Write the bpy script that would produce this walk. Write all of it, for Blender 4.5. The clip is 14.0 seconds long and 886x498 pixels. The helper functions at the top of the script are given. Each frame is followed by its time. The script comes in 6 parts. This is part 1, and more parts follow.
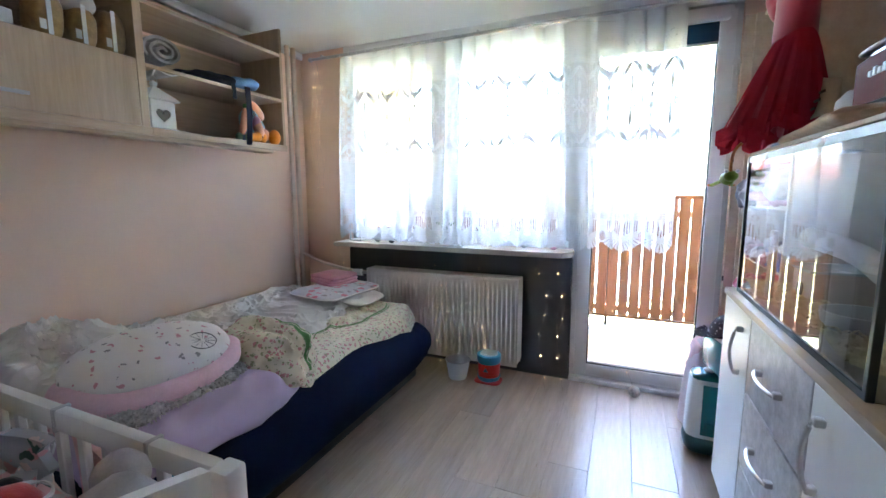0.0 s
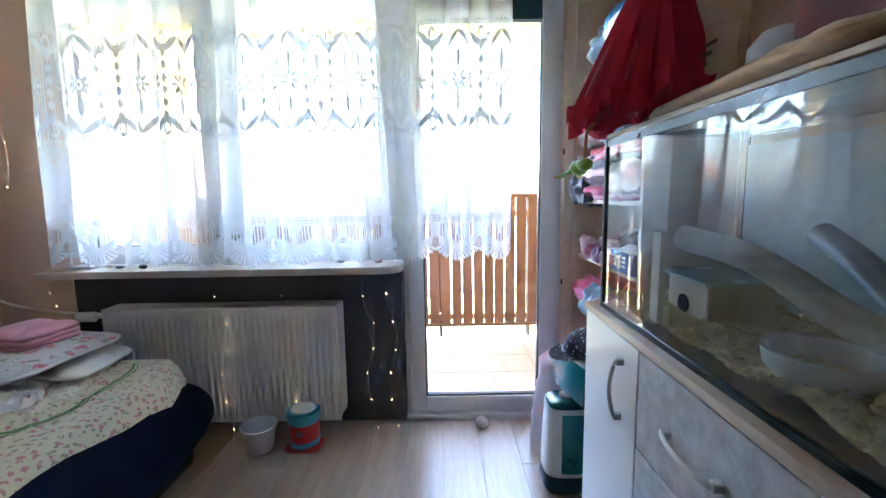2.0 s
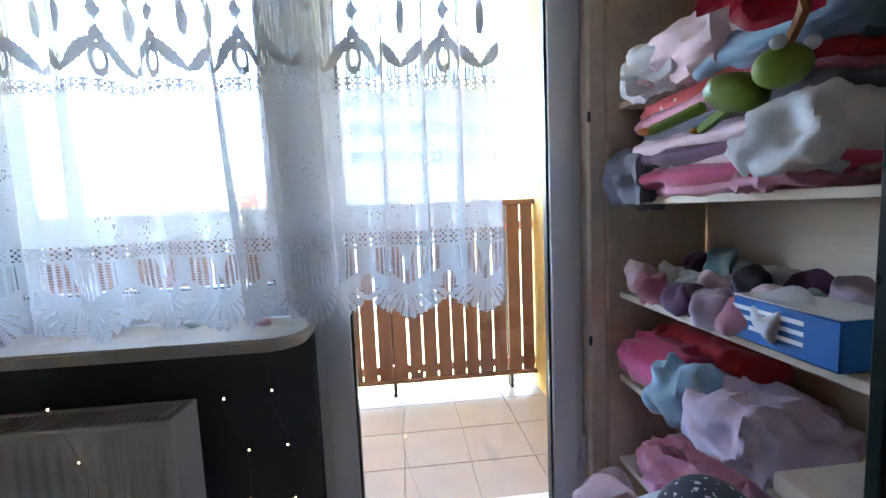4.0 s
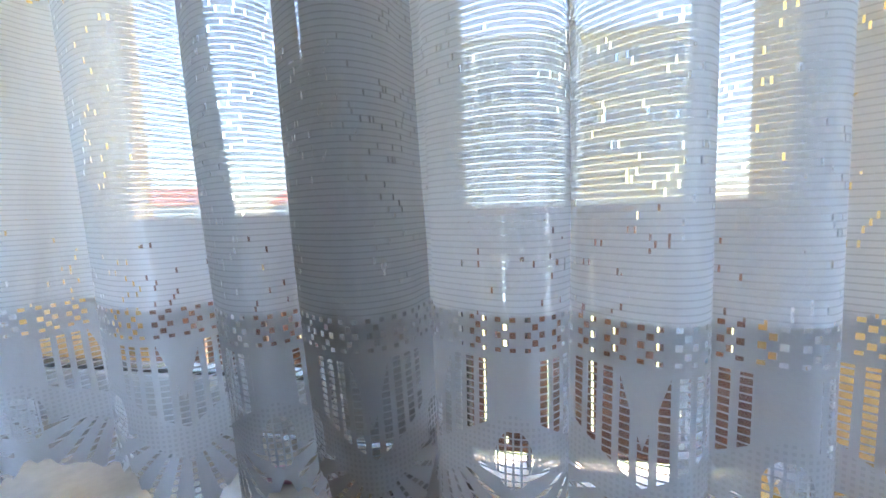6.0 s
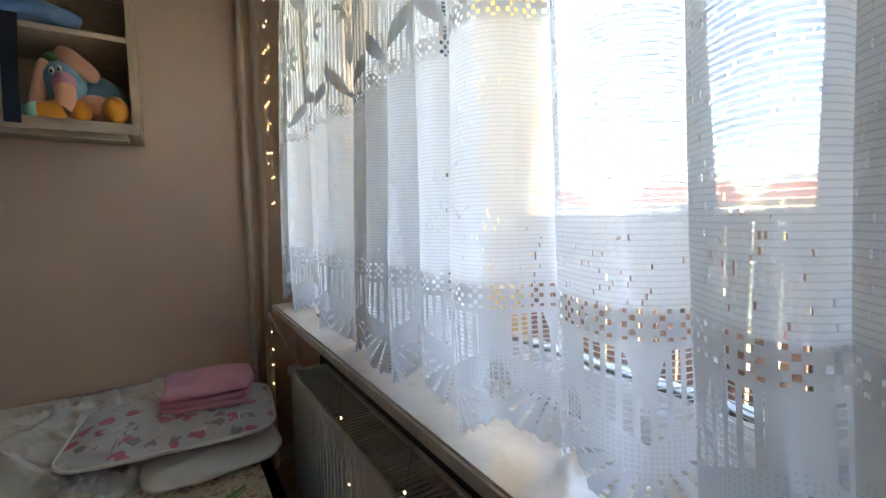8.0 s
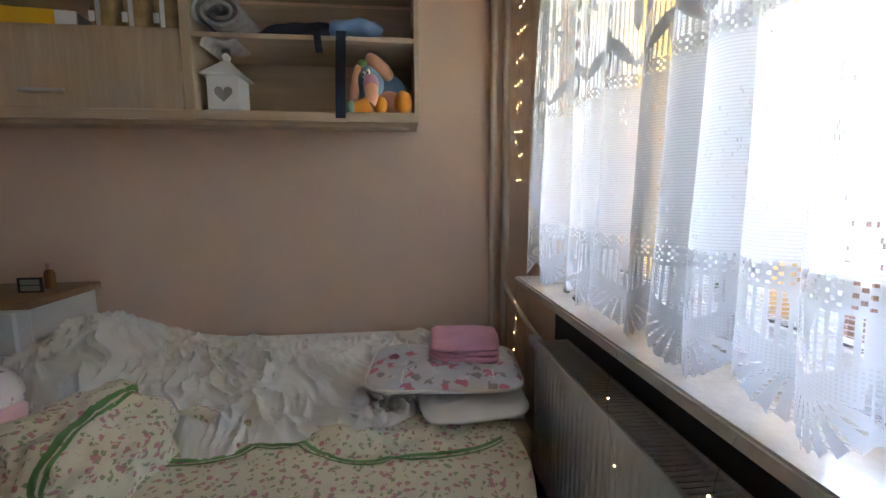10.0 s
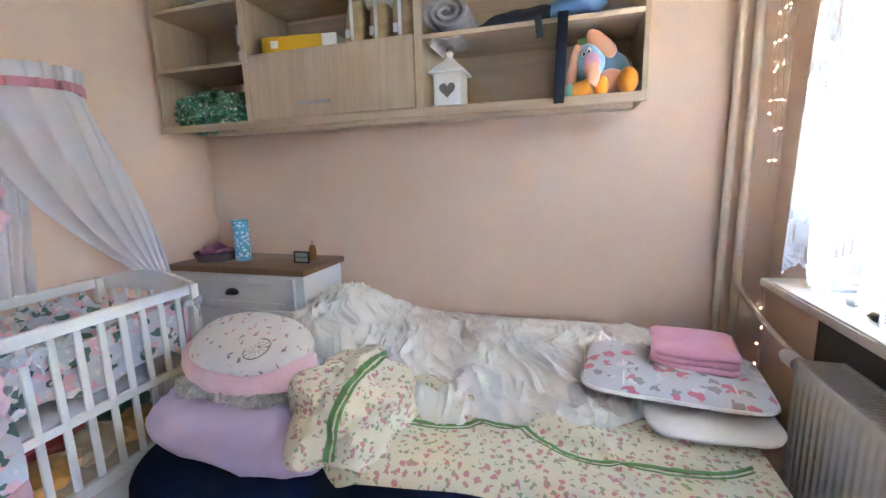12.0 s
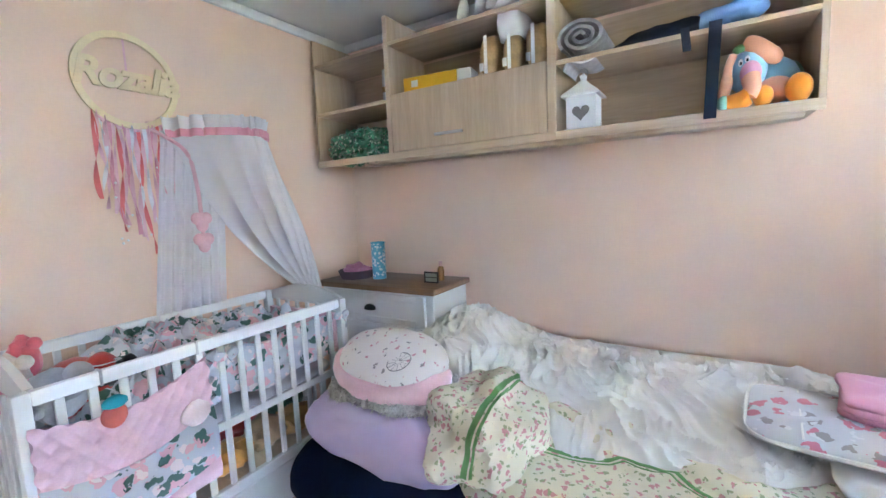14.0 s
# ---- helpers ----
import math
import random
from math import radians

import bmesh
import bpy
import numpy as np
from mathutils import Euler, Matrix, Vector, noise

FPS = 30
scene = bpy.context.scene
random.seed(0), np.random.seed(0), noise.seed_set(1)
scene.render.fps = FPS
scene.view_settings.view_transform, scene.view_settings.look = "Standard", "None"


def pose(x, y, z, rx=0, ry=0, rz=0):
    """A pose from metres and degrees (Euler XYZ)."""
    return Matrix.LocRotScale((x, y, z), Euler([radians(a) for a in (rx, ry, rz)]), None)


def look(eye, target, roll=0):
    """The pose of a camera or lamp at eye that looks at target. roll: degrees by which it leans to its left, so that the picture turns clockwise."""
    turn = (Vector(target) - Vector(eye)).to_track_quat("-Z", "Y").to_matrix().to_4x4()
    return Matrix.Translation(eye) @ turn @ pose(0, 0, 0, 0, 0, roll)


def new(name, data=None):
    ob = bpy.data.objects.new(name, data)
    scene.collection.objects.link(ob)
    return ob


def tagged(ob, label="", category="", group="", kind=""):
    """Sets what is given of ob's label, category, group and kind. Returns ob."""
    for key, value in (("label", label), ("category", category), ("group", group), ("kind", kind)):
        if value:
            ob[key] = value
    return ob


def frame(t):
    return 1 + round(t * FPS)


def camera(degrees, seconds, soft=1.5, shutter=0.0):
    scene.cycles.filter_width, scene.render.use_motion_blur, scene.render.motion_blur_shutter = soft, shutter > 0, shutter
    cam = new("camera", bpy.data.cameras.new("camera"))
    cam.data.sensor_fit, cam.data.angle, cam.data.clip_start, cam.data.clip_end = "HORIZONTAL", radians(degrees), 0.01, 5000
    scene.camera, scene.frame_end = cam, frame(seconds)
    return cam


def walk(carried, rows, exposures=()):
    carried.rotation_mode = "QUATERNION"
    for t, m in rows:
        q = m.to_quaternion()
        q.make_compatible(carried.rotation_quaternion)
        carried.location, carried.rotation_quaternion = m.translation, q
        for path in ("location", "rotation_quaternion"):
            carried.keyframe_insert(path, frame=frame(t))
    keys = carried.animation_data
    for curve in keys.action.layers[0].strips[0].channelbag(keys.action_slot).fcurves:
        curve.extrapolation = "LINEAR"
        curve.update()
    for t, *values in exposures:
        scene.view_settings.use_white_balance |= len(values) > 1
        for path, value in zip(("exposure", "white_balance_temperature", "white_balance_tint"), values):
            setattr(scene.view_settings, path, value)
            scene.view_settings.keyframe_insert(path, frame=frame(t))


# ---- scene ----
cam = camera(93.1, 14.0)
PATH = [
    (0, (2.59, -2.982, 1.329), (1.811, -1.159, 1.064), -0.2),
    (0.5, (2.598, -2.845, 1.326), (1.918, -0.982, 1.072), -0.4),
    (1, (2.607, -2.683, 1.336), (2.155, -0.754, 1.064), -0.7),
    (1.5, (2.511, -2.499, 1.312), (2.345, -0.524, 1.046), -0.3),
    (2, (2.52, -2.308, 1.302), (2.515, -0.324, 1.044), -1.0),
    (2.5, (2.537, -2.071, 1.27), (2.589, -0.085, 1.038), -1.5),
    (5, (2.602, -0.880, 1.256), (2.836, 1.097, 1.066), -2.7),
    (5.5, (2.610, -0.711, 1.304), (2.539, 1.276, 1.085), -2.5),
    (6, (2.495, -0.536, 1.304), (2.093, 1.414, 1.113), -2.0),
    (6.5, (2.337, -0.505, 1.301), (1.488, 1.298, 1.135), -2.3),
    (7, (2.313, -0.460, 1.299), (1.010, 1.052, 1.158), -0.0),
    (7.5, (2.346, -0.508, 1.306), (0.836, 0.794, 1.151), -1.5),
    (8, (2.335, -0.535, 1.298), (0.658, 0.543, 1.149), -1.0),
    (8.5, (2.322, -0.554, 1.301), (0.513, 0.283, 1.135), -0.7),
    (9, (2.299, -0.612, 1.287), (0.409, 0.014, 1.103), -0.3),
    (11.5, (2.273, -0.845, 1.346), (0.345, -1.255, 1.007), -1.5),
    (12, (2.277, -0.901, 1.355), (0.393, -1.475, 1.009), -1.6),
    (12.5, (2.291, -0.941, 1.364), (0.441, -1.616, 1.015), -1.6),
    (13, (2.301, -0.957, 1.365), (0.493, -1.744, 1.03), -1.4),
    (13.5, (2.318, -0.961, 1.363), (0.575, -1.895, 1.061), -1.8),
    (14, (2.339, -0.968, 1.368), (0.654, -2.021, 1.144), -2.7),
]
EXPOSURES = [
    (0.0, 6.05, 6300, 12), (1.5, 5.85, 6150, 10), (2.5, 5.6, 6200, 10), (5.0, 4.3, 6500, 10), (6.5, 4.02, 6900, 10),
    (7.5, 4.6, 7300, 10), (9.0, 4.55, 7700, 14), (11.5, 6.6, 6850, 17), (14.0, 6.95, 6200, 12),
]
walk(cam, [(t, look(eye, target, roll)) for t, eye, target, roll in PATH], EXPOSURES)


# ---- light ----
SUN_UP, SUN_SIDE = 79, 60  # degrees above the horizon, degrees to the east of straight out of the window
W = bpy.data.worlds.new("sky")
scene.world = W
W.use_nodes = True
sky = W.node_tree.nodes.new("ShaderNodeTexSky")
sky.sky_type, sky.sun_disc = "NISHITA", False
sky.sun_elevation, sky.sun_rotation = radians(SUN_UP), radians(SUN_SIDE)
W.node_tree.links.new(sky.outputs[0], W.node_tree.nodes["Background"].inputs[0])
W.node_tree.nodes["Background"].inputs[1].default_value = 0.15
# the sky's light enters by the window and the balcony door
opening = new("window_portal", bpy.data.lights.new("window_portal", "AREA"))
opening.data.shape, opening.data.size, opening.data.size_y = "RECTANGLE", 2.73, 2.37
opening.data.cycles.is_portal = True
opening.matrix_world = look((1.805, 0.28, 1.215), (1.805, -1, 1.215))
sun = new("sun", bpy.data.lights.new("sun", "SUN"))
sun.data.energy, sun.data.angle, sun.data.color = 5.0, radians(0.5), (1, 0.95, 0.87)
sun.matrix_world = look((10 * math.sin(radians(SUN_SIDE)), 10 * math.cos(radians(SUN_SIDE)), 10 * math.tan(radians(SUN_UP))), (0, 0, 0))


# ---- materials ----
class Nodes:
    """Short forms for building a node tree."""

    def __init__(self, name):
        self.m = bpy.data.materials.new(name)
        self.m.use_nodes = True
        self.t = self.m.node_tree
        self.p = self.t.nodes["Principled BSDF"]
        self.out = self.t.nodes["Material Output"]

    def node(self, kind, operation="", data_type="", blend_type="", noise_dimensions=""):
        n = self.t.nodes.new(kind)
        if operation:
            n.operation = operation
        if data_type:
            n.data_type, n.blend_type = data_type, blend_type
        if noise_dimensions:
            n.noise_dimensions = noise_dimensions
        return n

    def put(self, socket, v):
        if isinstance(v, bpy.types.NodeSocket):
            self.t.links.new(v, socket)
        else:
            socket.default_value = v

    def math(self, op, a, b=0.0, c=0.0):
        n = self.node("ShaderNodeMath", operation=op)
        for s, v in zip(n.inputs, (a, b, c)):
            self.put(s, v)
        return n.outputs[0]

    def noise(self, scale, detail=3.0, vector=None, rough=0.55):
        n = self.node("ShaderNodeTexNoise")
        n.inputs["Scale"].default_value, n.inputs["Detail"].default_value, n.inputs["Roughness"].default_value = scale, detail, rough
        if vector is not None:
            self.t.links.new(vector, n.inputs["Vector"])
        return n.outputs["Fac"]

    def coord(self, scale=(1, 1, 1), kind="Object"):
        n = self.node("ShaderNodeTexCoord")
        m = self.node("ShaderNodeMapping")
        m.inputs["Scale"].default_value = scale
        self.t.links.new(n.outputs[kind], m.inputs["Vector"])
        return m.outputs[0]

    def ramp(self, fac, stops):
        n = self.node("ShaderNodeValToRGB")
        e = n.color_ramp.elements
        while len(e) < len(stops):
            e.new(0.5)
        for k, (at, rgb) in zip(e, stops):
            k.position, k.color = at, (*rgb, 1)
        self.put(n.inputs[0], fac)
        return n.outputs[0]

    def mix(self, fac, a, b, blend="MIX"):
        n = self.node("ShaderNodeMix", data_type="RGBA", blend_type=blend)
        for s, v in ((n.inputs[0], fac), (n.inputs[6], a), (n.inputs[7], b)):
            self.put(s, (*v, 1) if isinstance(v, tuple) and len(v) == 3 else v)
        return n.outputs[2]

    def bump(self, height, strength=0.3, distance=0.01):
        n = self.node("ShaderNodeBump")
        n.inputs["Strength"].default_value, n.inputs["Distance"].default_value = strength, distance
        self.put(n.inputs["Height"], height)
        self.t.links.new(n.outputs[0], self.p.inputs["Normal"])

    def random(self):
        return self.node("ShaderNodeObjectInfo").outputs["Random"]


def plain(name, rgb, rough=0.6, vary=0.12, scale=9.0, fine=160.0, bump=0.15, metal=0.0, sheen=0.0, stretch=(1, 1, 1), emit=0.0, transmit=0.0):
    """A surface of one main colour, with stains at one scale and grain at another."""
    n = Nodes(name)
    v = n.coord(stretch)
    big, small = n.noise(scale, 4, v), n.noise(fine, 2, v)
    f = n.math("ADD", n.math("MULTIPLY", big, 0.7), n.math("MULTIPLY", small, 0.3))
    lo, hi = [tuple(min(1, c * k) for c in rgb) for k in (1 - vary, 1 + vary)]
    n.put(n.p.inputs["Base Color"], n.ramp(f, ((0.3, lo), (0.7, hi))))
    n.put(n.p.inputs["Roughness"], n.math("ADD", n.math("MULTIPLY", big, 0.16), rough - 0.08))
    n.p.inputs["Metallic"].default_value = metal
    if sheen:
        n.p.inputs["Sheen Weight"].default_value = sheen
    if emit:
        n.p.inputs["Emission Color"].default_value, n.p.inputs["Emission Strength"].default_value = (*rgb, 1), emit
    if transmit:
        n.p.inputs["Transmission Weight"].default_value = transmit
    if bump:
        n.bump(f, bump, 0.004)
    return n.m


def grain(name, dark, light, along="y", rough=0.5, random=0.25, bump=0.12):
    """Wood or wood print, with its grain along an axis; each piece a little different."""
    n = Nodes(name)
    stretch = {"x": (1.2, 14, 14), "y": (14, 1.2, 14), "z": (14, 14, 1.2)}[along]
    shift = n.node("ShaderNodeVectorMath", operation="ADD")
    n.t.links.new(n.coord(stretch), shift.inputs[0])
    n.put(shift.inputs[1], n.math("MULTIPLY", n.random(), 37.0))
    a, b = n.noise(1.6, 6, shift.outputs[0], 0.65), n.noise(9, 3, shift.outputs[0])
    f = n.math("ADD", n.math("MULTIPLY", a, 0.75), n.math("MULTIPLY", b, 0.25))
    c = n.ramp(f, ((0.32, dark), (0.68, light)))
    shade = n.math("ADD", n.math("MULTIPLY", n.random(), random), 1 - random / 2)
    hsv = n.node("ShaderNodeHueSaturation")
    n.put(hsv.inputs["Color"], c)
    n.put(hsv.inputs["Value"], shade)
    n.put(n.p.inputs["Base Color"], hsv.outputs[0])
    n.put(n.p.inputs["Roughness"], n.math("ADD", n.math("MULTIPLY", b, 0.15), rough - 0.07))
    n.bump(f, bump, 0.002)
    return n.m


def printed(name, ground, motifs, cell=0.06, size=0.35, rough=0.85, second=None, bump=0.2):
    """Cotton with scattered flowers or spots: motifs are colours, chosen cell by cell."""
    n = Nodes(name)
    v = n.coord()
    warp = n.node("ShaderNodeVectorMath", operation="ADD")
    nz = n.node("ShaderNodeTexNoise")
    nz.inputs["Scale"].default_value = 2.2 / cell
    n.t.links.new(v, nz.inputs["Vector"])
    half = n.node("ShaderNodeVectorMath", operation="SCALE")
    n.t.links.new(nz.outputs["Color"], half.inputs[0])
    half.inputs["Scale"].default_value = cell * 0.85
    n.t.links.new(v, warp.inputs[0])
    n.t.links.new(half.outputs[0], warp.inputs[1])
    c = ground
    for k, rgb in enumerate(motifs):
        w = n.node("ShaderNodeTexVoronoi")
        w.inputs["Scale"].default_value = 1 / cell * (1 + 0.13 * k)
        mv = n.node("ShaderNodeVectorMath", operation="ADD")
        n.t.links.new(warp.outputs[0], mv.inputs[0])
        mv.inputs[1].default_value = (0.31 * k, 0.17 * k, 0.07 * k)
        n.t.links.new(mv.outputs[0], w.inputs["Vector"])
        c = n.mix(n.math("LESS_THAN", w.outputs["Distance"], size * (1 - 0.12 * k)), c, rgb)
    weave = n.noise(420, 1, v)
    c = n.mix(n.math("MULTIPLY", n.noise(7, 3, v), 0.14), c, (0.35, 0.3, 0.3))
    n.put(n.p.inputs["Base Color"], c)
    n.p.inputs["Roughness"].default_value = rough
    n.p.inputs["Sheen Weight"].default_value = 0.2
    n.bump(n.math("ADD", n.noise(30, 3, v), n.math("MULTIPLY", weave, 0.3)), bump, 0.006)
    return n.m


def pane_glass(name, tint=(1, 1, 1), rough=0.0):
    n = Nodes(name)
    n.p.inputs["Base Color"].default_value = (*tint, 1)
    n.p.inputs["Transmission Weight"].default_value, n.p.inputs["Roughness"].default_value, n.p.inputs["IOR"].default_value = 1, rough, 1.45
    return n.m


def lace_curtain(name):
    """White net: woven ribs, a figured band with leaves and diamonds, rows of square eyelets, and a fan border. UV is in metres of cloth."""
    n = Nodes(name)
    uv = n.node("ShaderNodeSeparateXYZ")
    n.t.links.new(n.node("ShaderNodeTexCoord").outputs["UV"], uv.inputs[0])
    u, v = uv.outputs[0], uv.outputs[1]
    M = n.math

    def within(x, lo, hi):
        return M("MULTIPLY", M("GREATER_THAN", x, lo), M("LESS_THAN", x, hi))

    def tri(x, period, offset=0.0):
        """0 at the middle of a repeat, 1 at its ends."""
        return M("MULTIPLY", M("ABSOLUTE", M("SUBTRACT", M("FRACT", M("DIVIDE", M("ADD", x, offset), period)), 0.5)), 2.0)

    def cells(su, sv, seed):
        w = n.node("ShaderNodeTexWhiteNoise", noise_dimensions="3D")
        c = n.node("ShaderNodeCombineXYZ")
        n.put(c.inputs[0], M("FLOOR", M("DIVIDE", u, su)))
        n.put(c.inputs[1], M("FLOOR", M("DIVIDE", v, sv)))
        c.inputs[2].default_value = seed
        n.t.links.new(c.outputs[0], w.inputs["Vector"])
        return w.outputs["Value"]

    def flat(x):
        return M("MINIMUM", M("MAXIMUM", x, 0.0), 1.0)

    rib = M("GREATER_THAN", tri(v, 0.0062), 0.76)
    cloth = M("ADD", 0.05, M("MULTIPLY", rib, 0.17))
    dash = M("MULTIPLY", M("GREATER_THAN", cells(0.0022, 0.0062, 3.0), 0.97), M("GREATER_THAN", n.noise(5.5, 2, n.coord(kind="UV")), 0.5))
    cloth = M("MAXIMUM", cloth, M("MULTIPLY", dash, 0.85))
    def near(x, at, wide):
        """1 within wide of at."""
        return M("LESS_THAN", M("ABSOLUTE", M("SUBTRACT", x, at)), wide)

    def oval(x, y, cx, cy, rx, ry):
        """Below 1 inside an ellipse."""
        return M("ADD", M("POWER", M("DIVIDE", M("SUBTRACT", x, cx), rx), 2.0), M("POWER", M("DIVIDE", M("SUBTRACT", y, cy), ry), 2.0))

    def both(*some):
        out = some[0]
        for k in some[1:]:
            out = M("MULTIPLY", out, k)
        return out

    def any_of(*some):
        out = some[0]
        for k in some[1:]:
            out = M("MAXIMUM", out, k)
        return out

    def no(x):
        return M("SUBTRACT", 1.0, x)

    # rows of square eyelets
    cell = 0.0078
    cu, cv = M("FLOOR", M("DIVIDE", u, cell)), M("FLOOR", M("DIVIDE", v, cell))
    checks = M("GREATER_THAN", M("FLOORED_MODULO", M("ADD", cu, cv), 2.0), 0.5)
    eye = both(checks, M("LESS_THAN", M("FLOORED_MODULO", cu, 4.0), 2.5), M("LESS_THAN", tri(u, cell), 0.8), M("LESS_THAN", tri(v, cell), 0.78))
    rows = any_of(within(v, 1.165, 1.199), within(v, 1.579, 1.613), within(v, 2.127, 2.161))
    # figured band: a flower with a diamond heart, leaf swags above and below, and a column of lozenges between repeats
    wide = 0.2
    x = M("MULTIPLY", M("SUBTRACT", M("FRACT", M("DIVIDE", u, wide)), 0.5), wide)
    ax, rise = M("ABSOLUTE", x), M("SUBTRACT", v, 1.87)
    s = M("ABSOLUTE", rise)
    far = M("POWER", M("ADD", M("MULTIPLY", x, x), M("MULTIPLY", rise, rise)), 0.5)
    star = M("ADD", 0.046, M("MULTIPLY", M("COSINE", M("MULTIPLY", M("ARCTAN2", rise, x), 8.0)), 0.018))
    lozenge = M("ADD", ax, M("MULTIPLY", s, 0.7))
    flower = both(M("LESS_THAN", far, star), no(within(lozenge, 0.010, 0.021)))
    spear = M("LESS_THAN", oval(ax, s, 0.0, 0.105, 0.015, 0.045), 1.0)
    swag = near(M("ADD", s, M("MULTIPLY", ax, 0.75)), 0.232, M("ADD", 0.006, M("MULTIPLY", M("SINE", M("MULTIPLY", ax, 31.4)), 0.016)))
    drop = within(oval(ax, s, 0.1, 0.21, 0.024, 0.042), 0.3, 1.0)
    chain = both(M("LESS_THAN", M("ADD", M("SUBTRACT", 0.1, ax), M("MULTIPLY", tri(s, 0.06), 0.022)), 0.02), M("LESS_THAN", s, 0.165))
    figure = any_of(flower, spear, swag, drop, chain)
    ladder = both(M("LESS_THAN", tri(u, 0.0143), 0.6), M("LESS_THAN", tri(v, 0.0068), 0.74))
    fig = M("ADD", 0.004, both(no(figure), M("ADD", 0.08, M("MULTIPLY", ladder, 0.75))))
    # fan border: ladders on top, a pair of wings, ribs that spread from their meeting point, an eye between two fans
    wing = M("ADD", 1.03, M("MULTIPLY", ax, 0.55))
    above, below = M("GREATER_THAN", v, M("ADD", wing, 0.024)), M("LESS_THAN", v, M("SUBTRACT", wing, 0.016))
    tongue = M("LESS_THAN", ax, M("MULTIPLY", M("SUBTRACT", v, 1.088), 0.33))
    fingers = both(above, no(tongue), M("LESS_THAN", v, 1.156), M("LESS_THAN", tri(u, 0.0167), 0.58), M("LESS_THAN", tri(v, 0.0072), 0.76), M("LESS_THAN", ax, 0.078))
    spread = M("ARCTAN2", x, M("SUBTRACT", 1.06, v))
    ribs = both(below, M("GREATER_THAN", tri(spread, 0.27), 0.74), M("LESS_THAN", tri(v, 0.0085), 0.7), M("LESS_THAN", ax, 0.085))
    hole = oval(ax, v, 0.1, 1.058, 0.02, 0.03)
    net = both(M("LESS_THAN", hole, 1.0), M("LESS_THAN", tri(u, 0.0083), 0.72), M("LESS_THAN", tri(v, 0.0072), 0.76))
    weave = both(near(v, wing, 0.02), M("LESS_THAN", tri(u, 0.006), 0.5), M("LESS_THAN", tri(v, 0.006), 0.5))
    border = flat(M("ADD", 0.02, any_of(M("MULTIPLY", fingers, 0.85), M("MULTIPLY", ribs, 0.75), M("MULTIPLY", net, 0.85), M("MULTIPLY", weave, 0.1))))
    low, top = M("LESS_THAN", v, 1.165), within(v, 1.613, 2.127)
    gap = M("ADD", M("MULTIPLY", low, border), M("MULTIPLY", M("SUBTRACT", 1.0, low), cloth))
    gap = M("ADD", M("MULTIPLY", top, fig), M("MULTIPLY", M("SUBTRACT", 1.0, top), gap))
    gap = M("ADD", M("MULTIPLY", rows, M("ADD", 0.01, M("MULTIPLY", eye, 0.88))), M("MULTIPLY", M("SUBTRACT", 1.0, rows), gap))
    gap = flat(gap)
    a, b, c = n.node("ShaderNodeBsdfDiffuse"), n.node("ShaderNodeBsdfTranslucent"), n.node("ShaderNodeBsdfTransparent")
    a.inputs[0].default_value, b.inputs[0].default_value = (0.86, 0.87, 0.89, 1), (0.84, 0.86, 0.88, 1)
    bump = n.node("ShaderNodeBump")
    bump.inputs["Strength"].default_value, bump.inputs["Distance"].default_value = 0.4, 0.002
    n.put(bump.inputs["Height"], M("SUBTRACT", M("MULTIPLY", n.noise(240, 2, n.coord(kind="UV")), 0.3), gap))
    n.t.links.new(bump.outputs[0], a.inputs["Normal"])
    m1, m2 = n.node("ShaderNodeMixShader"), n.node("ShaderNodeMixShader")
    thick = flat(M("ADD", M("MULTIPLY", top, figure), M("ADD", M("MULTIPLY", low, 0.5), M("MULTIPLY", rows, 0.7))))
    n.put(m1.inputs[0], M("SUBTRACT", 0.52, M("MULTIPLY", thick, 0.42)))
    n.t.links.new(a.outputs[0], m1.inputs[1])
    n.t.links.new(b.outputs[0], m1.inputs[2])
    n.put(m2.inputs[0], gap)
    n.t.links.new(m1.outputs[0], m2.inputs[1])
    n.t.links.new(c.outputs[0], m2.inputs[2])
    n.t.links.new(m2.outputs[0], n.out.inputs[0])
    return n.m


def sheer(name, rgb, gap=0.3):
    n = Nodes(name)
    a, b, c = n.node("ShaderNodeBsdfDiffuse"), n.node("ShaderNodeBsdfTranslucent"), n.node("ShaderNodeBsdfTransparent")
    a.inputs[0].default_value = b.inputs[0].default_value = (*rgb, 1)
    m1, m2 = n.node("ShaderNodeMixShader"), n.node("ShaderNodeMixShader")
    m1.inputs[0].default_value = 0.4
    n.put(m2.inputs[0], n.math("ADD", gap - 0.08, n.math("MULTIPLY", n.noise(300, 1, n.coord()), 0.16)))
    n.t.links.new(a.outputs[0], m1.inputs[1])
    n.t.links.new(b.outputs[0], m1.inputs[2])
    n.t.links.new(m1.outputs[0], m2.inputs[1])
    n.t.links.new(c.outputs[0], m2.inputs[2])
    n.t.links.new(m2.outputs[0], n.out.inputs[0])
    return n.m


WALL = plain("wall_paint", (0.84, 0.625, 0.497), 0.75, 0.05, 2.5, 90, 0.12)
CEIL = plain("ceiling_paint", (0.82, 0.82, 0.82), 0.85, 0.03, 2, 60, 0.1)
GREY = plain("dark_grey_paint", (0.075, 0.078, 0.088), 0.6, 0.14, 4, 120, 0.1)
PLANK = grain("laminate", (0.46, 0.36, 0.28), (0.64, 0.53, 0.44), "y", 0.3, 0.16, 0.05)
OAK_X = grain("oak_print", (0.50, 0.36, 0.24), (0.66, 0.51, 0.37), "y", 0.5, 0.1)
OAK_Z = grain("oak_print_upright", (0.50, 0.36, 0.24), (0.66, 0.51, 0.37), "z", 0.5, 0.1)
